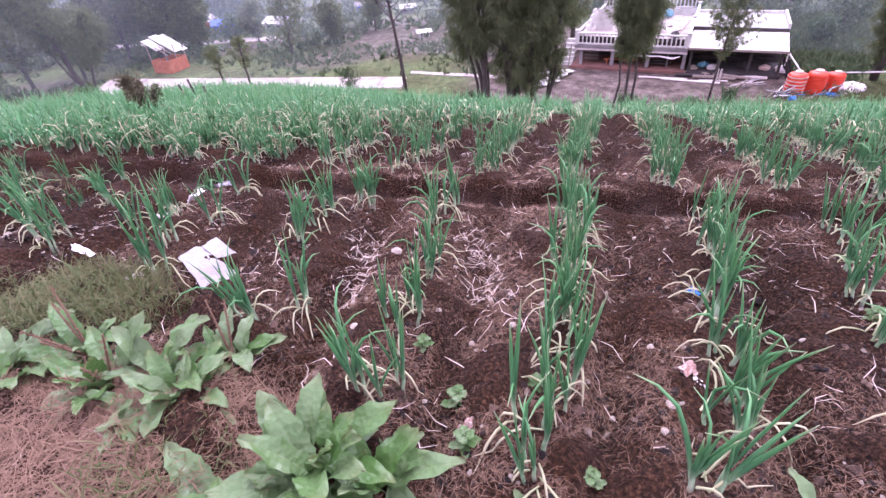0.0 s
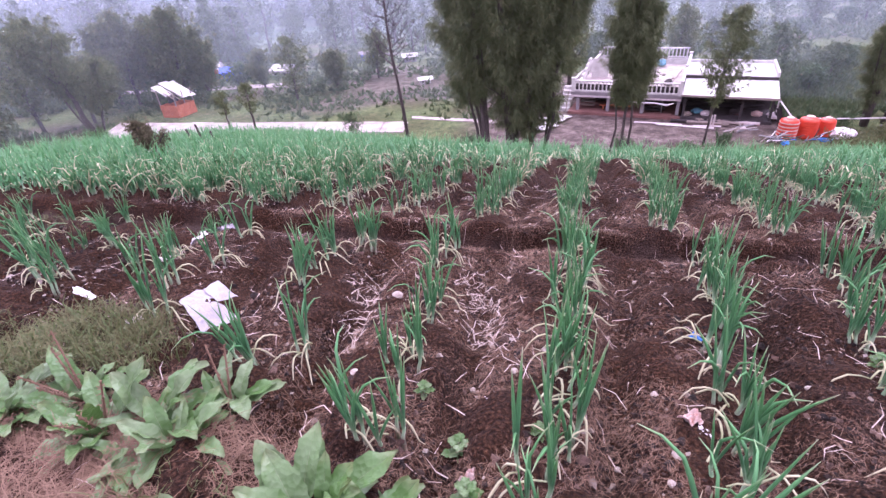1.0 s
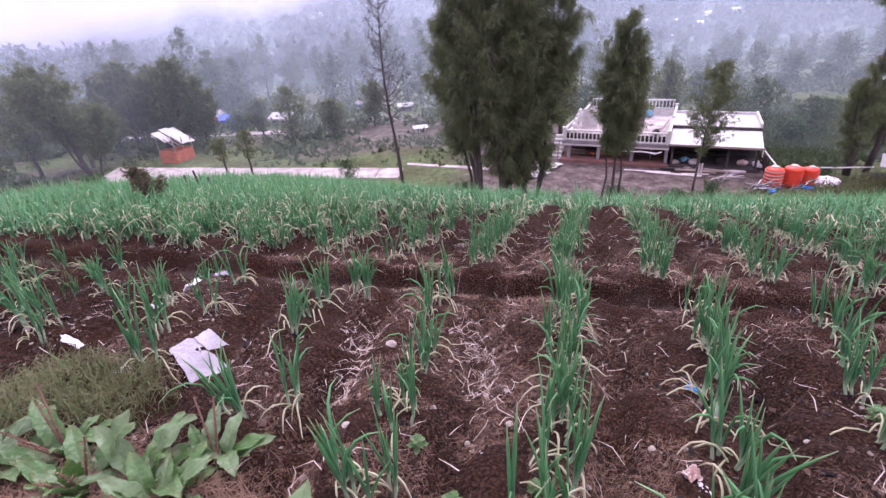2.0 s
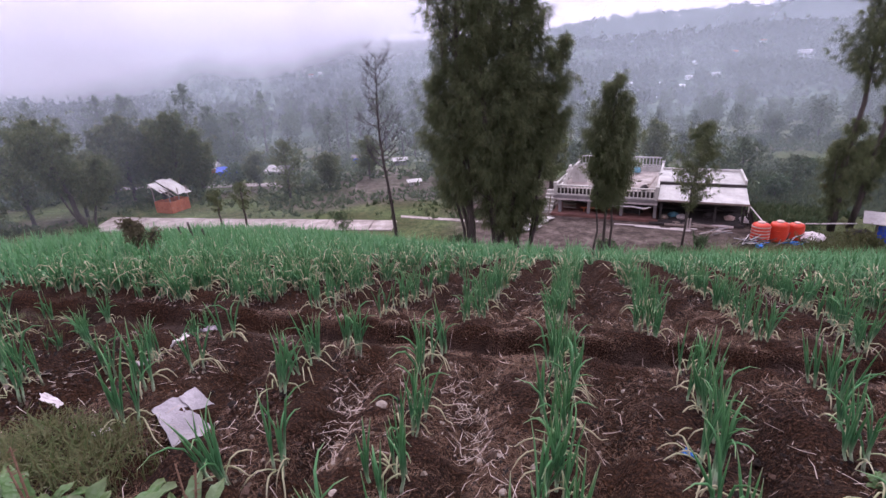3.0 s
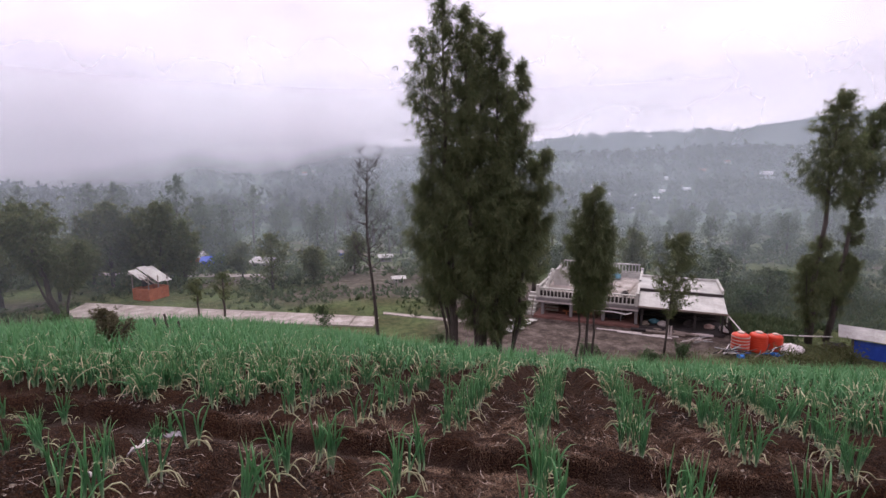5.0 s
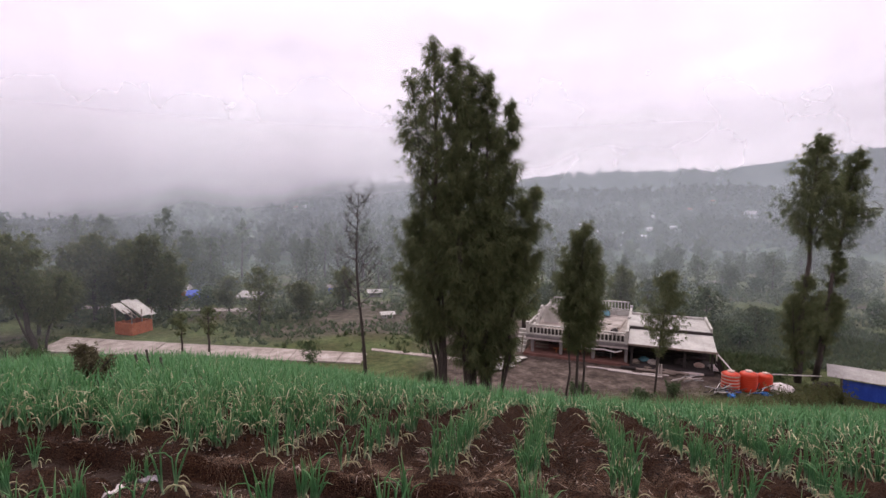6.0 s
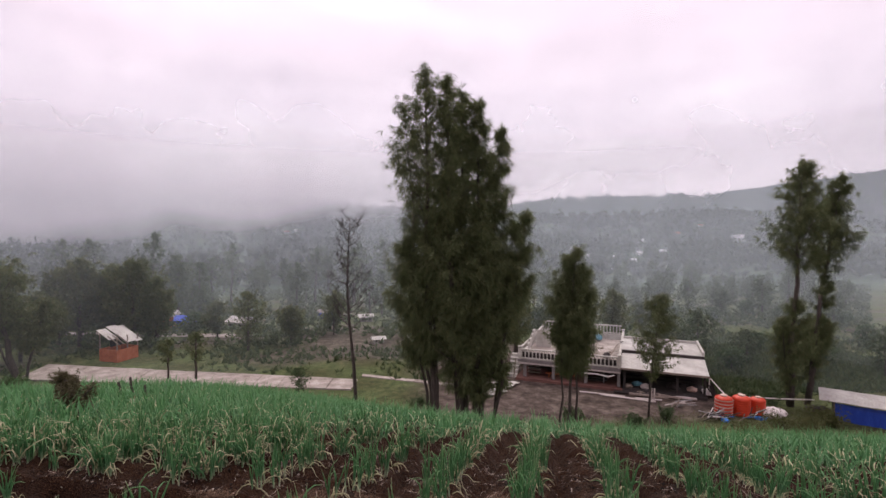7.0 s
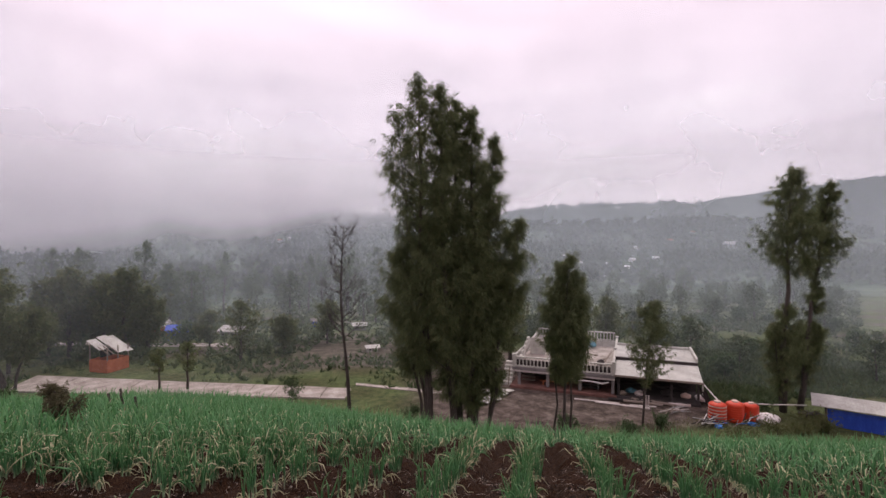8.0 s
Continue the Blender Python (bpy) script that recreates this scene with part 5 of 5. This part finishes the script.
strewn("weed_grass", 2600, (-4.5, -2.2, 1.6, 3.6), 0.09, 0.0014, WEED, 0.0, "thin grass between the onion rows", "grass", 0.3, near_patch(-3.2, 2.7, 1.0, 0.9), upright=0.95)
strewn("slope_grass", 14000, (-26, -8, 4, 30), 0.16, 0.01, WEED, 0.0, "short green grass on the shoulder of the hill", "grass", 0.35, upright=0.95)
strewn("bank_grass", 16000, (-16, 32, 17.5, 34), 0.34, 0.014, WEED, 0.0, "rough green grass below the field", "grass", 0.3, lambda x, y: npr.uniform(0, 1, x.shape) > 0.1, upright=1.0)


def crumbs(name, count, box, size, mat_, label, category, shape=None):
    """Small angular lumps pressed into the soil."""
    x0, x1, y0, y1 = box
    x, y = npr.uniform(x0, x1, count), y0 + (y1 - y0) * npr.uniform(0, 1, count) ** 1.3
    if shape is not None:
        k = shape(x, y)
        x, y = x[k], y[k]
    n = len(x)
    r = size * npr.lognormal(0, 0.45, n)
    z = slope(x, y) + beds(x, y) + r * 0.25
    unit = np.array([(1, 0, 0), (0, 1, 0), (-1, 0, 0), (0, -1, 0), (0, 0, 0.8), (0, 0, -0.8), (0.6, 0.6, 0.5), (-0.6, -0.6, 0.5)])
    v = unit[None] * npr.uniform(0.65, 1.25, (n, 8, 3)) * r[:, None, None]
    q = npr.uniform(0, 6.28, n)
    c, s = np.cos(q)[:, None], np.sin(q)[:, None]
    v = np.stack([v[..., 0] * c - v[..., 1] * s + x[:, None], v[..., 0] * s + v[..., 1] * c + y[:, None], v[..., 2] + z[:, None]], -1)
    t = np.array([(0, 6, 4), (0, 1, 6), (1, 4, 6), (1, 2, 4), (2, 7, 4), (2, 3, 7), (3, 4, 7), (3, 0, 4), (1, 0, 5), (2, 1, 5), (3, 2, 5), (0, 3, 5)])
    f = (np.arange(n)[:, None, None] * 8 + t[None]).reshape(-1, 3)
    me = bpy.data.meshes.new(name)
    me.from_pydata(v.reshape(-1, 3).tolist(), [], f.tolist())
    me.materials.append(mat_)
    return tagged(part(name, me, None), label, category, kind="stuff")


crumbs("soil_clods", 44000, (-2.6, 3.0, 0.35, 4.6), 0.0052, CLOD, "crumbly dark brown soil clods over the beds", "soil", lambda x, y: np.abs(y - trench_at(x) + 0.03) > 0.16)
crumbs("pebbles", 3400, (-2.6, 3.0, 0.4, 4.5), 0.005, STONE, "small pale pebbles in the soil", "pebbles")


def stone(x, y, r, label="pale rounded stone lying on the soil"):
    bm = bmesh.new()
    bmesh.ops.create_icosphere(bm, subdivisions=2, radius=r)
    k = Vector((rng.uniform(0, 90), rng.uniform(0, 90), 0))
    for v in bm.verts:
        v.co *= 1 + 0.35 * noise.noise(v.co / r * 1.1 + k)
        v.co.z *= 0.7
    me = bpy.data.meshes.new("stone")
    bm.to_mesh(me)
    bm.free()
    me.materials.append(STONE)
    ob = new("stone", me)
    ob.matrix_world = pose(*on(x, y, r * 0.25), 0, 0, rng.uniform(0, 360))
    return tagged(ob, label, "stone", "stones on the beds")


for x, y, r in ((0.88, 1.88, 0.013), (-0.22, 1.65, 0.022), (0.29, 1.94, 0.014), (0.1, 0.96, 0.014), (0.52, 0.74, 0.012), (-0.36, 1.33, 0.011), (0.3, 1.22, 0.011), (0.14, 1.33, 0.012), (0.57, 0.98, 0.011), (0.47, 0.66, 0.010), (0.22, 1.75, 0.012), (-0.02, 1.05, 0.012), (0.41, 0.8, 0.009), (1.05, 1.0, 0.012), (-0.32, 1.12, 0.014), (0.05, 1.15, 0.01), (0.18, 1.1, 0.012)):
    stone(x, y, r)


# ---------------------------------------------------------------- litter on the field
def crumpled(name, x, y, w, d, mat_, label, category, relief=0.03, turn=0.0, cells=14, corner=0.0):
    """A creased sheet that lies on the soil."""
    b = Build()
    k = Vector((x * 31, y * 17, 0))
    pts = []
    c, s = math.cos(radians(turn)), math.sin(radians(turn))
    for j in range(cells + 1):
        for i in range(cells + 1):
            u, v = i / cells - 0.5, j / cells - 0.5
            px, py = u * w * (1 + 0.25 * v + 0.2 * noise.noise(Vector((v * 3, 1, 2)) + k)), v * d * (1 + 0.3 * noise.noise(Vector((u * 3, 5, 2)) + k))
            h = abs(noise.noise(Vector((u * 2.6, v * 2.6, 0)) + k)) * 2.2 + abs(noise.noise(Vector((u * 6, v * 6, 3)) + k)) * 0.7
            gx, gy = x + px * c - py * s, y + px * s + py * c
            pts.append((px * c - py * s, px * s + py * c, ground_z(gx, gy) - ground_z(x, y) + 0.012 + relief * h + corner * max(0, u + v - 0.3)))
    r = cells + 1
    b.points(pts, [(j * r + i, j * r + i + 1, (j + 1) * r + i + 1, (j + 1) * r + i) for j in range(cells) for i in range(cells)])
    ob = part(name, b, mat_)
    ob.location = on(x, y)
    sm = ob.modifiers.new("thick", "SOLIDIFY")
    sm.thickness = 0.0015
    return tagged(ob, label, category)


def torn_sack():
    """A flattened woven sack, one flap folded under and a corner lifted."""
    root = thing("sack", on(-1.0, 1.64), "torn pale lilac woven sack with a yellow stripe on soil", "sack")
    near, far = (Vector((-1.13, 1.67)), Vector((-0.93, 1.45))), (Vector((-1.05, 1.84)), Vector((-0.87, 1.8)))
    cells = 18

    def sheet(u0, u1, v0, v1, lift, sag):
        b, pts = Build(), []
        for j in range(cells + 1):
            for i in range(cells + 1):
                u, v = u0 + (u1 - u0) * i / cells, v0 + (v1 - v0) * j / cells
                q = near[0].lerp(near[1], u).lerp(far[0].lerp(far[1], u), v)
                q = q + Vector((noise.noise(Vector((u * 4, v * 4, 1))), noise.noise(Vector((u * 4, v * 4, 8))))) * 0.012
                h = 0.012 + 0.016 * abs(noise.noise(Vector((u * 2.3 + v, v * 2.2, 4)))) + 0.008 * abs(noise.noise(Vector((u * 8, v * 7, 3))))
                h += 0.03 * max(0.0, v - 0.72) * (1.5 - u) + 0.02 * max(0.0, 0.22 - abs(u - 0.45)) - sag * max(0.0, u - 0.8)
                pts.append((q.x + 1.0, q.y - 1.64, ground_z(q.x, q.y) - ground_z(-1.0, 1.64) + h + lift))
        r = cells + 1
        b.points(pts, [(j * r + i, j * r + i + 1, (j + 1) * r + i + 1, (j + 1) * r + i) for j in range(cells) for i in range(cells)])
        return b

    for name, at, mat_, label in (("cloth", (0, 1, 0, 1, 0.0, 0.05), SACKING, ""), ("stripe", (0.86, 0.93, 0.12, 0.98, 0.003, 0.05), STRIPE, "faded yellow stripe"), ("flap", (0.02, 0.42, 0.62, 1.04, 0.008, 0.0), SACKING, "folded flap")):
        ob = part(name, sheet(*at), mat_, root, label)
        ob.modifiers.new("thick", "SOLIDIFY").thickness = 0.0015


torn_sack()
crumpled("plastic_scrap", -1.33, 2.67, 0.1, 0.09, SACKING, "grey plastic scrap in the trench", "litter", 0.03, 30)
crumpled("plastic_scrap", -1.43, 2.5, 0.11, 0.06, PLASTIC_WHITE, "white plastic scrap beside an onion clump", "litter", 0.02, 60)
crumpled("plastic_scrap", -1.65, 1.84, 0.06, 0.04, PLASTIC_WHITE, "small white scrap on dark soil", "litter", 0.01, 10, 8)
crumpled("plastic_scrap", -1.42, 2.13, 0.05, 0.1, PLASTIC_WHITE, "white scrap caught in an onion clump", "litter", 0.03, 20, 8)
crumpled("plastic_scrap", -1.21, 1.5, 0.06, 0.04, PLASTIC_WHITE, "small white scrap on dark soil", "litter", 0.01, 70, 8)
crumpled("plastic_scrap", -0.96, 1.34, 0.05, 0.05, SACKING, "small torn piece of sack", "litter", 0.01, 40, 8)
crumpled("plastic_scrap", 0.83, 1.25, 0.03, 0.04, BLUE_PLASTIC, "bright blue plastic scrap on the soil", "litter", 0.012, 40, 6)
crumpled("wrapper", 0.61, 0.85, 0.055, 0.04, PINK_WRAP, "faded pink food wrapper on the soil", "litter", 0.02, 20, 10)
crumpled("plastic_scrap", 0.62, 0.8, 0.04, 0.03, PLASTIC_WHITE, "small white scrap on dark soil", "litter", 0.01, 70, 8)
crumpled("wrapper", 0.0, 0.7, 0.045, 0.028, PINK_WRAP, "faded orange food wrapper on the soil", "litter", 0.02, 5, 10)
crumpled("plastic_scrap", 0.1, 0.97, 0.05, 0.03, PLASTIC_WHITE, "small white scrap on dark soil", "litter", 0.012, 150, 8)


# ---------------------------------------------------------------- field edge and yard
def bush(x, y, height, radius, label, mat_=None, count=26, lean=0.0, leaf=0.16):
    return tree(label, [((x, y, ground_z(x, y)), (x + lean, y, ground_z(x, y) + height), [(ground_z(x, y) + height * 0.08, radius, count, 22, None)], 0.02)], "bush", leaf, leaf * 0.1, 8, mat_ or BROAD, 0.3)


BROWNISH = leaf_material("brownish_shrub", [(0.0, (0.06, 0.05, 0.03)), (1.0, (0.13, 0.11, 0.06))], (0.08, 0.1, 0.04), 0.8)
bush(-3.45, 6.0, 0.46, 0.17, "brownish wilted bush among the onions", BROWNISH, 60, -0.22, 0.045)
bush(-6.3, 9.0, 0.4, 0.2, "small round dark bush at the field's edge", BROAD, 24, 0, 0.09)
bush(-7.2, 41.2, 2.2, 1.0, "leafy green bush beside the concrete strip", BROAD, 30)
for x, y, h, r in ((0.5, 33, 1.0, 1.0), (-2.6, 35, 1.2, 1.0), (2.3, 36, 1.1, 0.9), (13.0, 33.0, 0.8, 0.8), (17.0, 31.5, 0.7, 0.9), (19.9, 32.6, 0.8, 0.7), (28.6, 30.0, 0.7, 1.2), (30.2, 31.0, 1.0, 1.3), (26.6, 29.8, 1.0, 1.5), (23.8, 29.5, 0.6, 1.2), (31.0, 30.3, 0.7, 1.0), (29.6, 34.3, 1.0, 0.9), (10.2, 44.5, 2.6, 1.6), (8.2, 47.5, 2.4, 1.6), (2.5, 51.0, 2.4, 1.6)):
    bush(x, y, h, r, "low green shrub beside the yard", WEED if x > 23 and y < 32 else BROAD, 22)
for x, y, h in ((-3.62, 7.5, 0.36), (-3.78, 7.5, 0.3), (-3.45, 7.55, 0.27)):
    root = thing("fence_post", on(x, y, -0.15), "weathered grey wooden post among the onions", "post", "field posts")
    b = Build()
    b.tube([(0, 0, 0), (-0.02, 0, h * 0.6), (-0.06, 0, h + 0.15)], [0.018, 0.017, 0.016], 8)
    part("post", b, BARK, root)


def in_house(x, y, z=0.0):
    """A place given in the house's own directions."""
    c, s = math.cos(radians(HOUSE_TURN)), math.sin(radians(HOUSE_TURN))
    return (HX + x * c - y * s, HY + x * s + y * c, YARD + z)


def plank(place, length, turn, label, mat_=None, w=0.22, tilt=0.0):
    b = Build()
    b.box((0, 0, 0), (length, w, 0.06), chip=0.008)
    ob = part("plank", b, mat_ or PALE_WOOD)
    ob.matrix_world = pose(*place, 0, tilt, turn)
    return tagged(ob, label, "plank", "planks in the yard")


plank(on(*in_house(-1.4, -1.6)[:2], 0.06), 3.6, -26, "long pale plank lying along the porch")
plank(on(*in_house(0.6, -1.9)[:2], 0.06), 4.2, -30, "long bleached plank lying in the yard", w=0.3)
plank(on(*in_house(2.2, -1.5)[:2], 0.06), 2.0, -20, "bleached plank lying in the yard")
for i, (x, y) in enumerate(((2.4, -1.7), (2.6, -1.7))):
    plank(on(*in_house(x, y)[:2], 0.5), 1.1, 60 + 8 * i, "short plank leaning upright against the pile", w=0.12, tilt=80)


def sheet_metal(x, y, w, d, turn, label, mat_=None):
    b = Build()
    n = 12
    pts = []
    for i in range(n + 1):
        for j in (0, 1):
            pts.append(((i / n - 0.5) * w, (j - 0.5) * d, 0.03 * (i % 2) + 0.06 * math.sin(i)))
    b.points(pts, [(2 * i, 2 * i + 2, 2 * i + 3, 2 * i + 1) for i in range(n)])
    ob = part("roofing_sheet", b, mat_ or SHEET)
    ob.matrix_world = pose(x, y, float(slope(x, y)) + 0.2, 0, 0, turn)
    sm = ob.modifiers.new("thick", "SOLIDIFY")
    sm.thickness = 0.02
    return tagged(ob, label, "roofing sheet", "sheets in the yard")


for x, y, w, d, turn in ((9.4, 40.6, 3.4, 0.9, 38), (10.6, 41.5, 2.6, 0.8, 45), (8.8, 39.6, 2.6, 0.8, 30), (9.9, 42.3, 2.2, 0.7, 20)):
    sheet_metal(x, y, w, d, turn, "crumpled white roofing sheet on the ground", RENDER_WHITE)


def pipes(x, y, count, label):
    root = thing("pipe_pile", on(x, y), label, "pipes")
    for i in range(count):
        b = Build()
        q, l = rng.uniform(-0.9, 0.9), rng.uniform(0.7, 1.6)
        c = (rng.uniform(-0.8, 0.8), rng.uniform(-0.4, 0.4), 0.1 + rng.uniform(0, 0.5))
        d = (math.cos(q) * l / 2, math.sin(q) * l / 2, rng.uniform(-0.1, 0.3))
        b.tube([tuple(a - e for a, e in zip(c, d)), c, tuple(a + e for a, e in zip(c, d))], [0.035] * 3, 6)
        part("pipe", b, rng.choice((PLASTIC_WHITE, METAL, DARK_INSIDE, DARK_INSIDE, BLUE_PLASTIC, WOOD) if x > 23 else (PALE_WOOD, WOOD, METAL)), root)


pipes(23.7, 32.6, 22, "tangled pile of pipes and rods beside the tanks")
pipes(26.6, 32.5, 10, "short pipes lying at the foot of the tanks")
pipes(22.3, 35.2, 14, "pile of broken pale sticks in the yard")


def bundle(place, size, mat_, label, category, squash=0.55):
    bm = bmesh.new()
    bmesh.ops.create_icosphere(bm, subdivisions=3, radius=size)
    k = Vector((rng.uniform(0, 90), 7, 0))
    for v in bm.verts:
        v.co *= 1 + 0.3 * noise.noise(v.co / size * 1.7 + k) + 0.1 * noise.noise(v.co / size * 5 + k)
        v.co.z = max(v.co.z * squash, -size * 0.3)
    me = bpy.data.meshes.new("sack")
    bm.to_mesh(me)
    bm.free()
    me.materials.append(mat_)
    ob = new("sack", me)
    ob.matrix_world = pose(*place, 0, 0, rng.uniform(0, 360))
    return tagged(ob, label, category)


def ground_bundle(x, y, size, mat_, label):
    return bundle(on(x, y, size * 0.25), size, mat_, label, "bundle")


ground_bundle(28.4, 32.9, 0.75, PLASTIC_WHITE, "heap of white plastic sheeting beside the tanks")
ground_bundle(29.2, 33.2, 0.5, PLASTIC_WHITE, "small heap of white plastic sheeting")
ground_bundle(26.9, 32.4, 0.28, BLUE_PLASTIC, "blue plastic bundle at the foot of a tank")
ground_bundle(24.2, 32.3, 0.3, BLUE_PLASTIC, "blue plastic bundle among the pipes")
for x, y, s, mat_, what in ((-1.6, 1.6, 0.42, DARK_INSIDE, "dark bundle stored on the porch"), (-2.4, 1.4, 0.36, DARK_INSIDE, "dark sack stored on the porch"), (1.3, 1.4, 0.4, CLOTH, "teal cloth bundle inside the open annex"), (2.0, 0.8, 0.42, PALE_WOOD, "pale bundle of scrap inside the open annex"), (4.2, 1.8, 0.5, DARK_INSIDE, "dark heap inside the open annex"), (5.6, 1.4, 0.4, PINK_WRAP, "reddish bundle inside the open annex"), (6.8, 1.2, 0.5, PLASTIC_WHITE, "white sack hung inside the open annex"), (0.6, 0.4, 0.35, STONE, "heap of pale rubble before the annex"), (1.6, -0.5, 0.4, STONE, "heap of pale rubble before the annex"), (2.9, -0.4, 0.35, STONE, "heap of pale rubble before the annex")):
    bundle(in_house(x, y, 0.38) if y > 0 else on(*in_house(x, y)[:2], 0.08), s, mat_, what, "bundle", 0.6)

for x, y, l, turn, mat_ in ((1.2, -0.75, 3.4, -24, DARK_INSIDE), (3.4, -0.6, 2.6, -34, WOOD), (2.2, -1.05, 3.0, -30, WOOD), (4.9, -0.5, 1.8, -20, PALE_WOOD)):
    b = Build()
    b.tube([(-l / 2, 0, 0), (0, 0.03, 0.02), (l / 2, 0, 0)], [0.13, 0.14, 0.11], 8)
    ob = part("log", b, mat_, None, "", True)
    ob.matrix_world = pose(*on(*in_house(x, y)[:2], 0.14), 0, 0, turn)
    tagged(ob, "weathered log lying before the annex", "log", "logs before the annex")
for x, y in ((6.9, -0.4), (7.1, 0.3), (6.8, 0.8)):
    plank(on(*in_house(x, y)[:2], 0.7), 1.6, HOUSE_TURN + 40, "dark board leaning at the annex corner", DARK_INSIDE, 0.25, 68)

# on the terrace
def terrace_table():
    root = thing("table", in_house(-3.4, 6.4, 1.91), "dark low table standing on the roof terrace", "table", turn=HOUSE_TURN)
    b = Build()
    b.box((0, 0, 0.62), (1.5, 0.7, 0.06), chip=0.01)
    part("tabletop", b, DARK_INSIDE, root)
    for x in (-0.68, 0.68):
        for y in (-0.28, 0.28):
            b = Build()
            b.box((x, y, 0.3), (0.07, 0.07, 0.6))
            part("leg", b, DARK_INSIDE, root)


terrace_table()
bundle(in_house(-1.3, 3.2, 2.1), 0.36, DARK_INSIDE, "dark sack lying on the roof terrace", "bundle", 1.1)
bundle(in_house(-2.6, 10.8, 2.2), 0.45, CLOTH, "teal cloth bundle by the terrace rail", "bundle", 0.9)
for x, y, s in ((-2.0, 7.0, 0.2), (-4.4, 5.0, 0.16), (-1.1, 5.6, 0.16), (-2.8, 4.2, 0.14)):
    bundle(in_house(x, y, 1.97), s, STONE, "small pile of rubble on the roof terrace", "rubble")
plank(in_house(-0.8, 5.0, 2.3), 2.6, HOUSE_TURN + 75, "plank propped on the roof terrace", WOOD, 0.14, -15)

# thin pipe that runs along the bank from the tanks
b = Build()
b.tube([(27.6, 34.3, YARD + 0.95), (30.0, 34.0, YARD + 0.85), (32.6, 33.8, YARD + 0.75)], [0.05] * 3, 6)
tagged(part("water_pipe", b, PLASTIC_WHITE), "white pipe propped along the bank beside the tanks", "pipe")
b = Build()
b.tube([in_house(6.75, 0.2, 1.85), in_house(7.7, -1.0, 0.9)], [0.05, 0.05], 6)
tagged(part("water_pipe", b, PLASTIC_WHITE), "white pipe sloping from the annex roof to the tanks", "pipe")
for x, y in ((32.4, 33.6), (32.9, 33.3)):
    ground_bundle(x, y, 0.5, DARK_INSIDE, "dark covered heap beside the shed")


# ---------------------------------------------------------------- the village
def small_house(place, w, d, h, wall_mat, roof_mat, label, turn=0.0, group="valley houses"):
    root = thing("small_house", place, label, "house", group, turn)
    b = Build()
    b.box((0, 0, h / 2 - 1.6), (w, d, h + 3.2))
    part("wall", b, wall_mat, root)
    b = Build()
    o, r = 0.3, w * 0.22
    pts = [(-w / 2 - o, -d / 2 - o, h), (w / 2 + o, -d / 2 - o, h), (w / 2 + o, d / 2 + o, h), (-w / 2 - o, d / 2 + o, h), (-w / 2 - o, 0, h + r), (w / 2 + o, 0, h + r)]
    b.points(pts, [(0, 1, 5, 4), (2, 3, 4, 5), (0, 4, 3), (1, 2, 5), (3, 2, 1, 0)])
    part("roof", b, roof_mat, root)
    for x in (-0.28, 0.28):
        b = Build()
        b.box((x * w, -d / 2 - 0.02, h * 0.55), (w * 0.16, 0.06, h * 0.35))
        part("window", b, DARK_INSIDE, root)
    b = Build()
    b.box((0, -d / 2 - 0.02, h * 0.4), (w * 0.13, 0.06, h * 0.78))
    part("door", b, WOOD, root)
    return root


def far_place(x, y):
    return (x, y, float(slope(x, y)))


small_house(far_place(-28.6, 74.0), 2.6, 2.4, 1.5, TARP, TARP, "small shelter draped in blue tarpaulin beside the lane", 15)
small_house(far_place(-33.2, 77.0), 3.6, 2.6, 1.7, BRICKRED, SHEET, "small reddish shed under a pale roof", 5)
small_house(far_place(-21.3, 75.0), 3.0, 2.6, 1.0, SHEET, SHEET, "low shed with white sheet roof beside the lane", -25)
small_house(far_place(-46.4, 80.0), 3.4, 2.4, 1.1, SHEET, SHEET, "low shed with white sheet roof among the trees", 10)
small_house(far_place(-10.5, 86.0), 2.2, 1.8, 1.0, TARP, GREY_WALL, "small blue shed under a pale roof", 0)
small_house(far_place(-3.4, 80.0), 1.9, 1.6, 0.8, GREY_WALL, SHEET, "small white shed beside the clearing", 10)
small_house(far_place(-1.0, 60.0), 1.2, 0.9, 0.5, RENDER_WHITE, SHEET, "low white shelter in the clearing", 10)
village_rng = random.Random(4)
for x, y in VILLAGE:
    s = village_rng.uniform(0.45, 0.85) * (1.0 if y < 550 else 2.0)
    px, py, pz = far_place(x, y)
    small_house((px, py, pz + 0.4), 7 * s, 5 * s, 2.4 * s, village_rng.choice((WHITE_ROOF, RENDER_WHITE, GREY_WALL)), village_rng.choice((WHITE_ROOF, WHITE_ROOF, WHITE_ROOF, BRICKRED)), "distant pale house on the misty hillside", village_rng.uniform(-40, 40), "hillside village")
small_house(far_place(326, 424), 13, 7, 3, WHITE_ROOF, WHITE_ROOF, "long white building on the misty hillside", -25, "hillside village")
